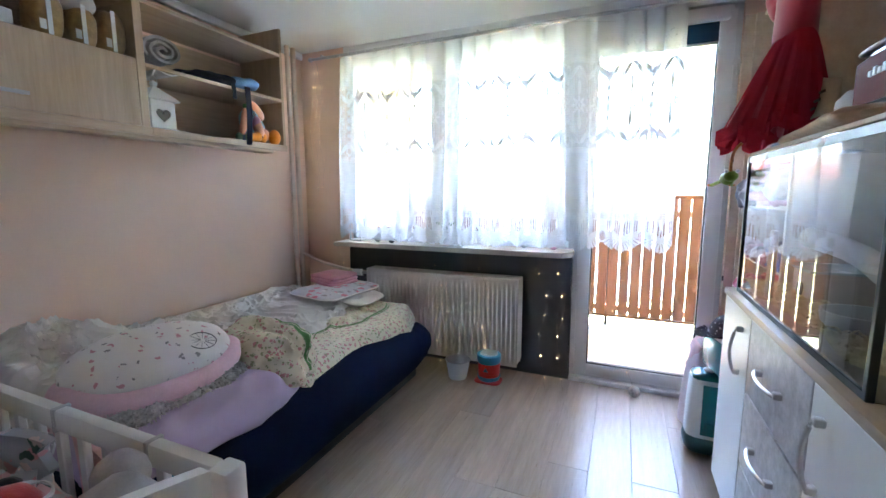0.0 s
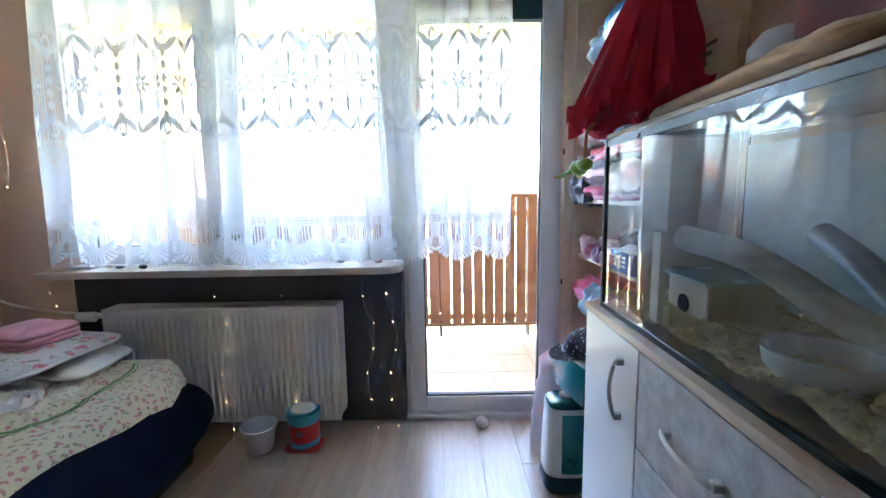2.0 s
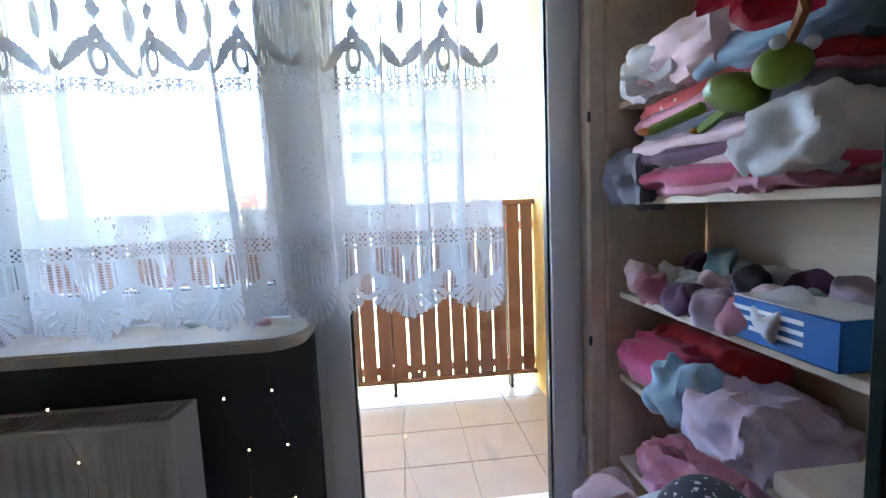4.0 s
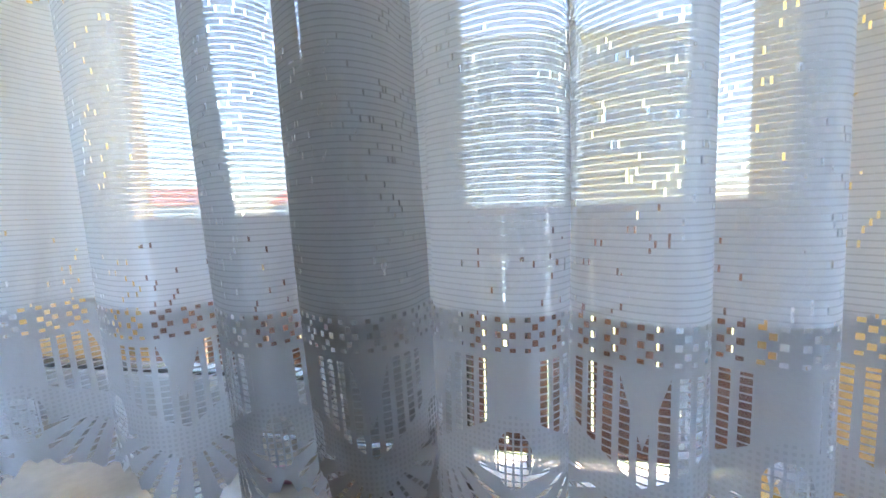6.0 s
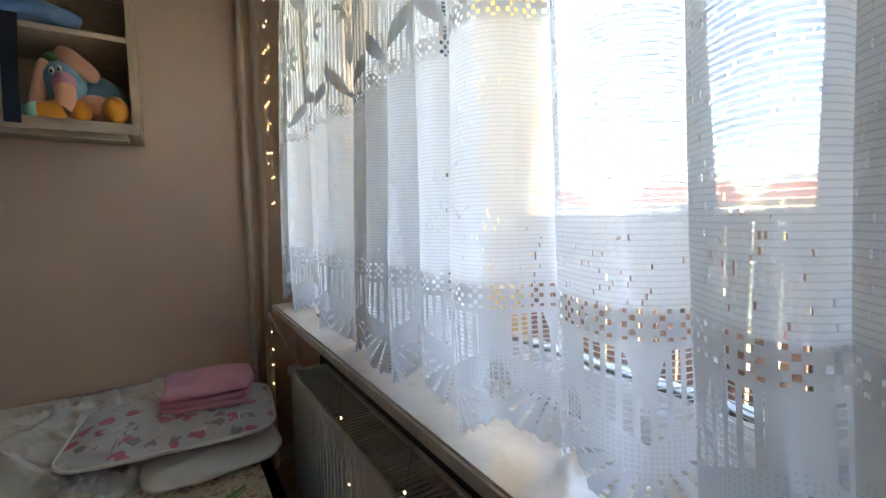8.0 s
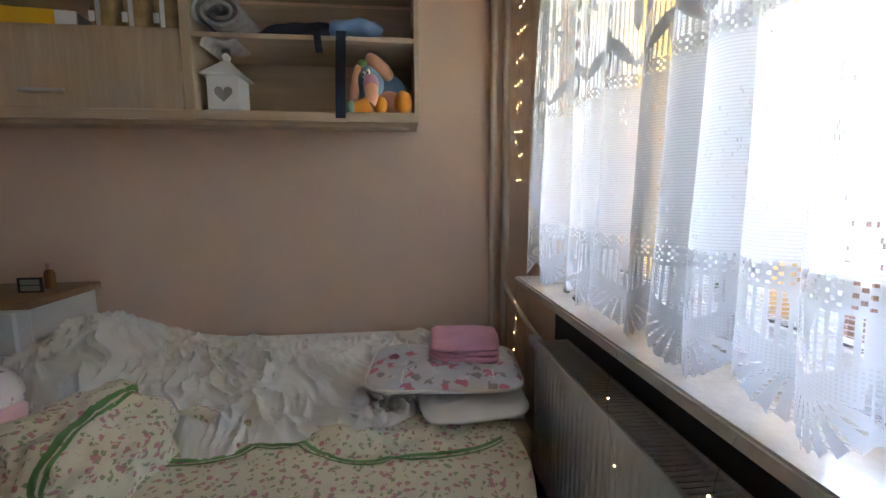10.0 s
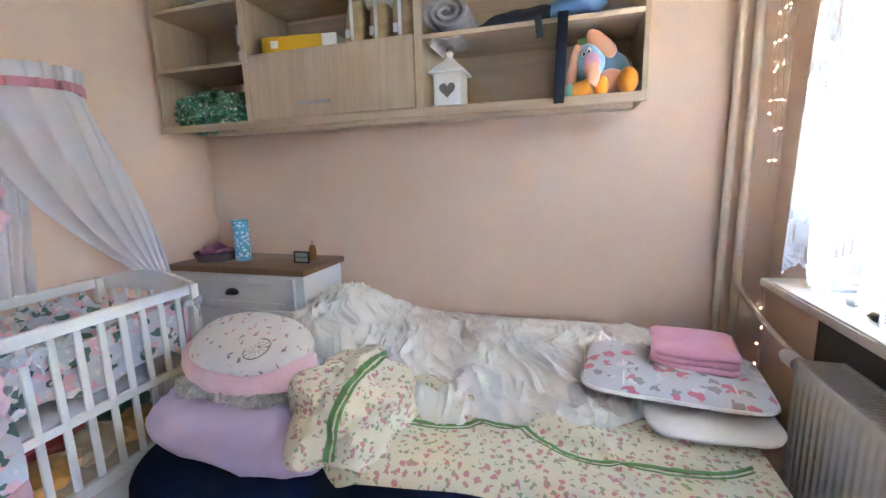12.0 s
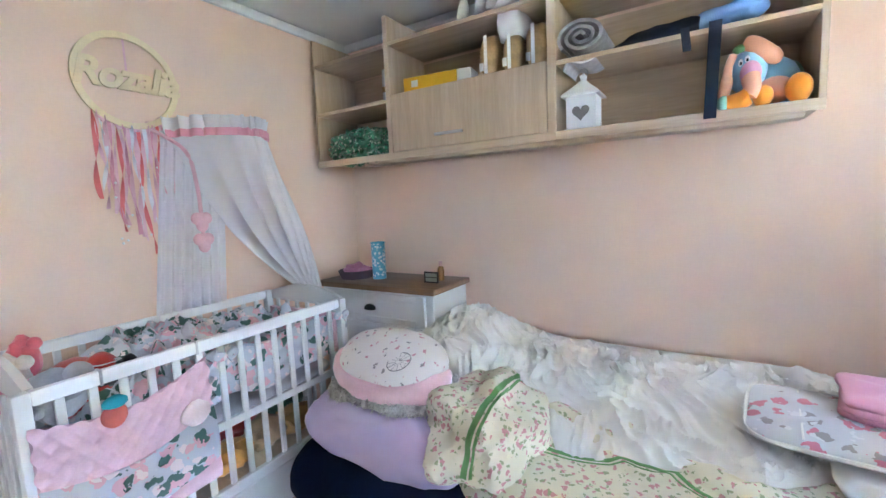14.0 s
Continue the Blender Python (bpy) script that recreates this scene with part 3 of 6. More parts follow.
single("radiator_pipe", tube(curve([(0.05, -0.145, 0.83), (0.11, -0.14, 0.80), (0.25, -0.13, 0.745), (0.5, -0.13, 0.705), (0.69, -0.13, 0.695)], 6), 0.011, 10), PIPE, "thin peach painted pipe leading to the radiator", "pipe", kind="structure")

# ---- balcony and distance ----
BX0, BX1, BY = 0.25, 3.48, 1.52
setting("balcony_floor", box((BX0 - 0.2, 0.35, -0.2), (BX1 + 0.2, BY + 0.1, -0.03), 0), GROUT, "balcony slab with sandy floor tiles", "balcony")
setting("balcony_wall_east", box((BX1, 0.35, -0.2), (BX1 + 0.25, BY + 0.12, 2.7), 0), YELLOW, "yellow rough stucco balcony wall", "wall")
setting("balcony_wall_west", box((BX0 - 0.25, 0.35, -0.2), (BX0, BY + 0.12, 2.7), 0), YELLOW, "yellow rough stucco balcony wall", "wall")
setting("balcony_ceiling", box((BX0 - 0.25, 0.35, 2.7), (BX1 + 0.25, BY + 0.12, 2.85), 0), YELLOW, "yellow painted slab over the balcony", "ceiling")
fence = thing("balcony_railing", (1.8, BY, 0.05), "brown wooden board railing with narrow gaps", "railing", kind="structure")
x = BX0 + 0.012
rng = random.Random(4)
while x < BX1 - 0.03:
    w = min(rng.uniform(0.084, 0.094), BX1 - 0.012 - x)
    part("board", box((x, BY - 0.01, 0.1), (x + w, BY + 0.012, 1.262), 0.003), BROWN, fence)
    x += w + rng.choice((0.009, 0.012, 0.016))
part("handrail", box((BX0, BY - 0.035, 1.262), (BX1, BY + 0.04, 1.3), 0.006, 2), BROWN, fence)
for z in (0.16, 1.12):
    part("rail", box((BX0, BY + 0.013, z - 0.03), (BX1, BY + 0.035, z + 0.03), 0.003), BROWN, fence)
part("bottom_rail", box((BX0, BY - 0.03, 0.075), (BX1, BY + 0.012, 0.1), 0.003), BROWN, fence)
for x in (0.5, 1.5, 2.48, 3.3):
    part("post", box((x - 0.015, BY + 0.036, -0.05), (x + 0.015, BY + 0.066, 1.262), 0.003), BLACK, fence)
    part("foot", box((x - 0.012, BY - 0.02, -0.03), (x + 0.012, BY + 0.004, 0.08), 0.002), BLACK, fence)

MEADOW = plain("distant_ground", (0.12, 0.14, 0.07), 0.95, 0.4, 0.05, 0.8, 0)
PLASTER = plain("white_render", (0.78, 0.77, 0.74), 0.9, 0.05, 0.5, 4, 0.1)
CREAM = plain("cream_render", (0.80, 0.62, 0.32), 0.9, 0.06, 0.5, 4, 0.1)
ROOF = plain("red_roof_tiles", (0.34, 0.10, 0.06), 0.85, 0.2, 1.5, 9, 0.3)
PANES = plain("dark_window", (0.10, 0.12, 0.15), 0.15, 0.2, 0.5, 3, 0)
GROUND = -9.0
setting("ground", box((-900, 3, GROUND - 1), (900, 1500, GROUND), 0), MEADOW, "grassy ground far below the balcony", "ground")


def block(x0, x1, y0, y1, floors, material, label, step=3.0, bays=6, flat_roof=True):
    h = GROUND + floors * 2.8 + 1
    ob = thing("apartment_building" if flat_roof else "house", ((x0 + x1) / 2, (y0 + y1) / 2, GROUND), label, "building")
    part("wall", box((x0, y0, GROUND), (x1, y1, h), 0), material, ob, smooth=False)
    if flat_roof:
        part("roof", box((x0 - 0.3, y0 - 0.3, h), (x1 + 0.3, y1 + 0.3, h + 0.5), 0), PLASTER, ob, smooth=False)
    else:
        bm = bmesh.new()
        ym = (y0 + y1) / 2
        c = [bm.verts.new(p) for p in ((x0 - 0.5, y0 - 0.5, h), (x1 + 0.5, y0 - 0.5, h), (x1 + 0.5, y1 + 0.5, h), (x0 - 0.5, y1 + 0.5, h), (x0 - 0.2, ym, h + 3), (x1 + 0.2, ym, h + 3))]
        for q in ((0, 1, 5, 4), (2, 3, 4, 5), (1, 2, 5), (3, 0, 4), (3, 2, 1, 0)):
            bm.faces.new([c[k] for k in q])
        roof = part("roof", bm, ROOF, ob, smooth=False)
        part("chimney", box((x0 + 2, ym - 0.4, h + 1.5), (x0 + 2.8, ym + 0.4, h + 4), 0), PLASTER, roof, smooth=False)
    wide = (x1 - x0) / bays
    for f in range(max(1, floors - 4) if flat_roof else 0, floors):
        for b in range(bays):
            cx, cz = x0 + (b + 0.5) * wide, GROUND + f * 2.8 + 1.6
            win = part("window", join(box((cx - 0.72, y0 - 0.06, cz - 0.62), (cx - 0.62, y0, cz + 0.72), 0), box((cx + 0.62, y0 - 0.06, cz - 0.62), (cx + 0.72, y0, cz + 0.72), 0), box((cx - 0.05, y0 - 0.06, cz - 0.62), (cx + 0.05, y0, cz + 0.72), 0), box((cx - 0.62, y0 - 0.06, cz + 0.62), (cx - 0.05, y0, cz + 0.72), 0), box((cx + 0.05, y0 - 0.06, cz + 0.62), (cx + 0.62, y0, cz + 0.72), 0)), PVC, ob, smooth=False)
            part("pane", box((cx - 0.62, y0 - 0.03, cz - 0.62), (cx + 0.62, y0 - 0.004, cz + 0.62), 0), PANES, win, smooth=False)
    return ob


block(-4.5, 7.5, 42, 54, 9, PLASTER, "tall white apartment block with rows of windows")
block(7.5, 17.0, 43, 54, 9, CREAM, "tall cream yellow apartment block beside the white one", bays=5)
block(-44, -30, 70, 80, 4, PLASTER, "low white house with a red roof in the distance", flat_roof=False)
block(-26, -8, 78, 88, 4, CREAM, "low cream house with a red roof in the distance", flat_roof=False)
block(-70, -50, 55, 66, 4, PLASTER, "low white house with a red roof in the distance", flat_roof=False)
BARK = plain("bark", (0.09, 0.07, 0.05), 0.95, 0.3, 8, 60, 0.5)
LEAF = plain("bare_spring_leaf", (0.10, 0.11, 0.05), 0.8, 0.4, 5, 40, 0)


def tree(x, y, h, seed):
    r = random.Random(seed)
    ob = thing("tree", (x, y, GROUND), "distant tree with sparse spring leaves", "tree", "distant trees")
    trunk = [tube([(x, y, GROUND), (x + 0.1, y, GROUND + h * 0.4), (x, y, GROUND + h * 0.8)], [0.3, 0.2, 0.06], 7)]
    tips = []
    for k in range(16):
        a, z = r.uniform(0, 6.28), r.uniform(0.35, 0.8) * h
        d = r.uniform(0.15, 0.3) * h
        e = Vector((x + d * math.cos(a), y + d * math.sin(a), GROUND + z + d * 0.8))
        trunk.append(tube([(x, y, GROUND + z), (x + 0.5 * d * math.cos(a), y + 0.5 * d * math.sin(a), GROUND + z + d * 0.3), e], [0.09, 0.06, 0.02], 5))
        tips.append(e)
    part("trunk", join(*trunk), BARK, ob)
    verts, faces = [], []
    for k in range(1400):
        c = r.choice(tips) + Vector((r.gauss(0, 0.8), r.gauss(0, 0.8), r.gauss(0, 0.8)))
        a, b = Vector((r.uniform(-1, 1), r.uniform(-1, 1), r.uniform(-1, 1))).normalized() * 0.13, Vector((r.uniform(-1, 1), r.uniform(-1, 1), r.uniform(-1, 1))).normalized() * 0.09
        n = len(verts)
        verts += [c - a, c + b, c + a, c - b]
        faces.append((n, n + 1, n + 2, n + 3))
    bm = bmesh.new()
    vs = [bm.verts.new(v) for v in verts]
    for f in faces:
        bm.faces.new([vs[k] for k in f])
    part("crown", bm, LEAF, ob, smooth=False)


tree(-7, 40, 13.5, 1)
tree(-22, 46, 13, 2)
tree(-6.5, 36, 12.5, 3)

# ---- bed ----
bed = thing("sofa_bed", (0.72, -1.35, 0.0), "low navy flocked bed, unmade, pushed against the wall", "bed")
part("body", cushion((0.725, -1.345, 0.29), (1.41, 2.2, 0.44), power=7, crease=0.004, nu=120, nv=28), NAVY, bed)
# the base is coloured black to imitate the shadow under the bed
part("plinth", box((0.1, -2.35, 0.0), (1.26, -0.36, 0.1), 0.02, 2), BLACK, bed, "base set back under the bed, black for the shade there")


def cover_height(x, y):
    """The heaped bedding: a bump by the chest of drawers, falling towards the window."""
    h = 0.52 + 0.07 * math.exp(-((x - 0.45) ** 2) / 0.2)
    h += 0.17 * math.exp(-((x - 0.3) ** 2) / 0.10 - ((y + 2.05) ** 2) / 0.075)
    h += 0.10 * math.exp(-((x - 0.75) ** 2) / 0.05 - ((y + 1.95) ** 2) / 0.06)
    h += 0.16 * math.exp(-((x - 1.12) ** 2) / 0.02 - ((y + 1.62) ** 2) / 0.025)
    h -= 0.05 * math.exp(-((y + 0.35) ** 2) / 0.02)
    return h


def creases(x, y, s):
    """Sharp pressed wrinkles that run slantwise over soft waves."""
    warp = Vector((0.12 * noise.noise(Vector((x * 3, y * 3, s + 9))), 0.12 * noise.noise(Vector((x * 3, y * 3, s + 17))), 0))
    q = Vector((x * 2.4 + 1.4 * y, y * 4.6 - x * 3.0, s)) + warp * 6
    a = 0.030 * noise.noise(q * 0.9)
    for f, k in ((1.6, 0.034), (3.3, 0.021), (6.4, 0.009)):
        a += k * (max(0.0, 1 - 2.0 * abs(noise.noise(q * f + Vector((0, 0, f))))) ** 2.5 - 0.3)
    return a


def white_side(u, v):
    y = -2.32 + 1.98 * v
    edge = 0.98 + 0.09 * math.sin(5 * y + 1) + 0.05 * math.sin(13 * y)
    if y < -1.75:
        edge = 0.8 + 0.1 * (y + 2.32)
    x = 0.03 + (edge - 0.03) * u
    drop = 0.09 * max(0, (u - 0.93) / 0.07) ** 2 + 0.15 * max(0, (v - 0.95) / 0.05) ** 2 + 0.12 * max(0, (0.04 - v) / 0.04)
    return (x, y, cover_height(x, y) + creases(x, y, 0) * min(1, 6 * u) - drop + 0.02)


duvet = thing("duvet", (0.7, -1.2, 0.42), "crumpled duvet, white side up, rose print side turned over", "duvet")
part("white_side", surface(white_side, 170, 300, 0.008), COTTON, duvet, "crumpled plain white cotton side")


def rose_side(u, v):
    y = -1.74 + 1.40 * v
    inner = 0.84 + 0.07 * math.sin(6 * y) + 0.04 * math.sin(15 * y + 2)
    outer = 1.33 - 0.03 * math.sin(4 * y) - 0.12 * max(0, v - 0.8) / 0.2 - 0.16 * (max(0, 0.16 - v) / 0.16) ** 1.5
    x = inner + (outer - inner) * u
    flat = cover_height(min(x, 1.2), y) - 0.03
    hang = 0.15 * max(0.0, (u - 0.6) / 0.4) ** 1.8
    end = 0.1 * max(0, (v - 0.93) / 0.07) ** 2
    q = Vector((x * 4, y * 5 + x * 3, 7))
    roll = 0.03 * (1 - 2.3 * abs(noise.noise(q))) + 0.010 * (1 - 2.3 * abs(noise.noise(q * 2.5)))
    return (x + 0.015 * noise.noise(Vector((3 * y, 2 * u, 1))), y, max(0.525 - 0.11 * max(0.0, (u - 0.8) / 0.2) ** 2, flat - hang - end + roll + 0.028 * math.sin(math.pi * min(1, u * 3))))


roses = part("rose_side", surface(rose_side, 60, 150, 0.014), ROSES, duvet, "cream cotton with small red roses")


def stripe(offset):
    def fn(u, v):
        w = 0.44 + 0.06 * math.sin(9 * v) + offset + (0.026 if offset == 0 else 0.01) * u
        p = Vector(rose_side(w, 0.06 + 0.9 * v))
        return p + Vector((0.003, 0, 0.006))

    return surface(fn, 4, 120, 0.002)


part("stripe", stripe(0), GREEN, roses, "green printed stripe")
part("stripe", stripe(0.05), GREEN, roses, "green printed stripe")


def heap(d, grow=1.0):
    """A bunched corner of the duvet, seen from its middle along d."""
    d = Vector(d).normalized()
    k = grow * (1 + 0.30 * noise.noise(d * 1.9 + Vector((2, 0, 0))) + 0.06 * (1 - 2.4 * abs(noise.noise(Vector((d.x * 3.2, d.y * 5, d.z * 2.2))))) + 0.018 * (1 - 2.4 * abs(noise.noise(d * 8))))
    return Vector((1.10 + 0.23 * d.x * k, -1.60 + 0.20 * d.y * k, 0.57 + 0.17 * d.z * k))


bm = bmesh.new()
bmesh.ops.create_icosphere(bm, subdivisions=5, radius=1)
for v in bm.verts:
    v.co = heap(v.co)
corner = part("turned_corner", bm, ROSES, duvet, "bunched cream rose print corner folded back")
for w in (0.0, 0.13):
    part("stripe", surface(lambda u, v: heap((math.cos(radians(-10 + 170 * v)), 0.25 + w + 0.10 * u * (1 if w == 0 else 0.5) + 0.25 * (v - 0.5), math.sin(radians(-10 + 170 * v))), 1.012), 4, 60), GREEN, corner, "green printed stripe")

single("lilac_pillow", cushion((1.13, -1.97, 0.525), (0.44, 0.80, 0.18), (0, 6, -4), 3.2, 0.014, 2.0, 80, 34, 0.35, freq=7), LILAC, "soft lilac cotton pillow at the head of the bed", "pillow")
shag = cushion((1.07, -2.03, 0.625), (0.33, 0.52, 0.10), (0, 8, -4), 3, 0.012, 5.0, 90, 40)
rng = random.Random(77)
for f in list(shag.faces):
    for k in range(2):
        c, d = f.calc_center_median() + Vector((rng.uniform(-0.006, 0.006), rng.uniform(-0.006, 0.006), 0)), (f.normal + Vector((rng.uniform(-1, 1), rng.uniform(-1, 1), rng.uniform(-1, 0.4)))).normalized()
        side = d.cross(Vector((rng.uniform(-1, 1), rng.uniform(-1, 1), rng.uniform(-1, 1)))).normalized() * 0.0022
        mid, tip = c + d * 0.011, c + d * 0.02 + Vector((0, 0, -0.01))
        q = [shag.verts.new(p) for p in (c - side, c + side, mid + side, mid - side, tip)]
        shag.faces.new(q[:4])
        shag.faces.new((q[3], q[2], q[4]))
single("shaggy_pillow", shag, FUR, "grey shaggy pillow under the nursing pillow", "pillow")
nurse = thing("nursing_pillow", (0.9, -2.1, 0.6), "crescent nursing pillow with dream catcher print and pink edge", "pillow")


NURSE = pose(1.05, -2.05, 0.735, 0, 24, -8)
part("printed_side", cushion(NURSE.translation, (0.30, 0.54, 0.14), (0, 24, -8), 2.3, 0.004, 4.0, 90, 40, freq=6), DREAM, nurse)
edge = [NURSE @ Vector((0.152 * math.cos(a), 0.272 * math.sin(a), -0.026)) for a in [radians(-105 + 6 * k) for k in range(36)]]
part("pink_edge", tube(edge, [0.05 * min(1, 0.25 + k / 6, 0.25 + (35 - k) / 6) for k in range(36)], 14), BABY, nurse, "pink plush edge")
INK = plain("grey_ink", (0.16, 0.15, 0.16), 0.9)
for cx, cy, r in ((0.055, 0.13, 0.048), (0.02, 0.03, 0.03)):
    spokes = [tube([NURSE @ Vector((cx + 0.22 * r * math.cos(a), cy + 0.22 * r * math.sin(a), 0.0725)), NURSE @ Vector((cx + r * math.cos(a), cy + r * math.sin(a), 0.0715))], 0.0007, 4) for a in [2 * math.pi * k / 12 for k in range(12)]]
    hoop = tube([NURSE @ Vector((cx + r * math.cos(a), cy + r * math.sin(a), 0.0715)) for a in [2 * math.pi * k / 28 for k in range(29)]], 0.0016, 5, False)
    part("dream_catcher_print", join(hoop, *spokes), INK, nurse, "printed grey dream catcher hoop")

mat_pad = thing("changing_mat", (0.62, -0.52, 0.6), "quilted grey changing mat with bear print on the bed", "changing mat")
part("pad", cushion((0.71, -0.55, 0.640), (0.40, 0.57, 0.05), (0, 2, -6), 6, 0.004, 1.0, 70, 16), BEARS, mat_pad)
rim = []
for k in range(49):
    a = 2 * math.pi * k / 48
    c, s = math.cos(a), math.sin(a)
    rim.append(pose(0.71, -0.55, 0.640, 0, 2, -6) @ Vector((math.copysign(abs(c) ** 0.34, c) * 0.202, math.copysign(abs(s) ** 0.34, s) * 0.287, 0)))
part("piping", tube(rim, 0.007, 6, False), COTTON, mat_pad, "white piping")
for y in (-0.70, -0.37):
    part("seam", turned(box((-0.17, -0.003, 0), (0.17, 0.003, 0.003), 0.001), pose(0.71, y, 0.662, 0, 2, -6)), COTTON, mat_pad)
stack = thing("folded_blanket", (0.615, -0.45, 0.66), "folded pink blanket lying on the changing mat", "blanket")
for k in range(3):
    part("layer", cushion((0.615 + 0.004 * k, -0.45 - 0.004 * k, 0.679 + 0.022 * k), (0.26 - 0.008 * k, 0.27, 0.034), (0, 3, -14 + 3 * k), 6, 0.008, 3.0 + k, 60, 14), PINK, stack)
single("cotton_cloth", cushion((0.86, -0.46, 0.572), (0.26, 0.38, 0.04), (0, 5, 8), 4, 0.01, 8.0), COTTON, "crumpled white cotton cloth beside the mat", "cloth")

# ---- chest of drawers ----
chest = thing("chest_of_drawers", (0.22, -2.72, 0), "white chest of drawers with walnut top and black cup handles", "chest of drawers")
part("body", box((0.012, -3.15, 0.06), (0.40, -2.26, 0.845), 0.004), WHITE, chest)
part("top", box((0.004, -3.17, 0.845), (0.432, -2.235, 0.88), 0.006, 2), TOP, chest, "walnut brown wooden top")
for k in range(4):
    z0 = 0.09 + 0.187 * k
    d = part("drawer", join(box((0.402, -3.1, z0), (0.416, -2.31, z0 + 0.178), 0.003), box((0.416, -3.1, z0), (0.424, -3.04, z0 + 0.178), 0.002), box((0.416, -2.37, z0), (0.424, -2.31, z0 + 0.178), 0.002), box((0.416, -3.04, z0), (0.424, -2.37, z0 + 0.035), 0.002), box((0.416, -3.04, z0 + 0.143), (0.424, -2.37, z0 + 0.178), 0.002)), WHITE, chest)
    for y in (-2.72,):
        part("cup_handle", surface(lambda u, v: (0.418 + 0.028 * math.sin(math.pi * 0.5 * v) ** 0.8 * math.sin(math.pi * u) ** 0.5, y - 0.042 * math.cos(math.pi * u), z0 + 0.075 + 0.034 * math.cos(math.pi * 0.5 * v) * math.sin(math.pi * u) ** 0.6), 14, 7, 0.002), BLACK, d, "black metal cup handle")
for y in (-3.1, -2.31):
    for x in (0.05, 0.36):
        part("leg", box((x - 0.02, y - 0.02, 0), (x + 0.02, y + 0.02, 0.06), 0.003), WHITE, chest)
BLUE_TRI = printed("triangle_paper", (0.10, 0.42, 0.60), ((0.72, 0.80, 0.84),), 0.022, 0.36)
can = thing("blue_tube", (0.2, -2.78, 0.88), "tall blue patterned cardboard tube on the chest", "tube")
part("wall", lathe((0.22, -2.8, 0.88), [(0.045, 0), (0.045, 0.235)], 24), BLUE_TRI, can)
part("rim", lathe((0.22, -2.8, 1.115), [(0.047, 0), (0.047, 0.008), (0.039, 0.009), (0.037, 0.002)], 24), plain("blue_rim", (0.06, 0.35, 0.5)), can)
hair = thing("scrunchie_basket", (0.17, -2.95, 0.88), "dark felt basket holding pink cloth on the chest", "basket")
part("basket", lathe((0.24, -2.985, 0.88), [(0.105, 0), (0.125, 0.05), (0.121, 0.056), (0.095, 0.012)], 22), plain("dark_felt", (0.10, 0.07, 0.08), 0.95, 0.2), hair)
part("cloth", ball((0.24, -2.985, 0.93), (0.085, 0.085, 0.042), 4, 0.5, 2), plain("mauve_cloth", (0.45, 0.2, 0.3), 0.9, 0.15), hair)
bott = thing("lotion_bottle", (0.16, -2.38, 0.88), "small amber bottle with a pale cap on the chest", "bottle")
part("body", lathe((0.15, -2.36, 0.88), [(0.02, 0), (0.022, 0.06), (0.018, 0.08), (0.01, 0.09)], 14), plain("amber_liquid", (0.50, 0.28, 0.12), 0.15, 0.05, transmit=0.4), bott)
part("cap", lathe((0.15, -2.36, 0.97), [(0.011, 0), (0.011, 0.03)], 12), plain("pink_cap", (0.7, 0.42, 0.4), 0.4), bott)
pic = thing("small_frame", (0.25, -2.37, 0.88), "small black framed glass box on the chest", "frame")
part("frame", join(box((0.24, -2.42, 0.88), (0.25, -2.32, 0.888), 0), box((0.24, -2.42, 0.94), (0.25, -2.32, 0.948), 0), box((0.24, -2.42, 0.888), (0.25, -2.412, 0.94), 0), box((0.24, -2.328, 0.888), (0.25, -2.32, 0.94), 0), box((0.24, -2.412, 0.912), (0.25, -2.328, 0.916), 0)), BLACK, pic)
part("inset", box((0.243, -2.412, 0.888), (0.246, -2.328, 0.94), 0), plain("sage_card", (0.35, 0.42, 0.38)), pic)

# ---- wall shelf ----
unit = thing("wall_shelf", (0.19, -1.87, 1.64), "oak effect wall shelving with open bays and flap door", "shelf")
D = 0.375
for y0, y1, z0, z1 in ((-3.12, -3.1, 1.64, 2.42), (-2.535, -2.505, 1.655, 2.42), (-1.59, -1.55, 1.655, 2.42), (-0.64, -0.618, 1.64, 2.44)):
    part("upright", box((0.003, y0, z0), (D, y1, z1), 0.002), OAK_Z, unit)
for y0, y1, z in ((-3.1, -2.535, 1.64), (-3.1, -2.535, 1.945), (-3.1, -2.535, 2.245), (-2.505, -1.59, 1.64), (-2.505, -1.59, 1.965), (-2.505, -1.59, 2.255), (-1.55, -0.64, 1.64), (-1.55, -0.64, 1.955), (-1.55, -0.64, 2.255)):
    part("shelf_board", box((0.003, y0, z), (D - (0.02 if z in (1.965,) else 0), y1, z + 0.02), 0.002), OAK_X, unit)
for y0, y1 in ((-3.1, -2.535), (-2.505, -1.59), (-1.55, -0.64)):
    part("back_panel", box((0.001, y0, 1.66), (0.0028, y1, 2.24), 0), OAK_X, unit, smooth=False)
part("fascia", box((D + 0.001, -1.55, 1.622), (D + 0.014, -0.62, 1.662), 0.002), OAK_X, unit)
part("fascia", box((D + 0.001, -3.12, 1.622), (D + 0.014, -1.55, 1.662), 0.002), OAK_X, unit)
part("cleat", box((0.2, -2.8, 1.612), (0.3, -0.66, 1.639), 0.003), OAK_X, unit)
flap = part("flap_door", box((D - 0.018, -2.5, 1.665), (D + 0.002, -1.595, 1.985), 0.003), OAK_Z, unit, "closed oak effect flap door")
part("handle", join(box((D + 0.02, -2.2, 1.72), (D + 0.03, -2.03, 1.735), 0.003, 2), box((D, -2.19, 1.723), (D + 0.022, -2.175, 1.732), 0), box((D, -2.055, 1.723), (D + 0.022, -2.04, 1.732), 0)), STEEL, flap, "brushed steel bar handle")

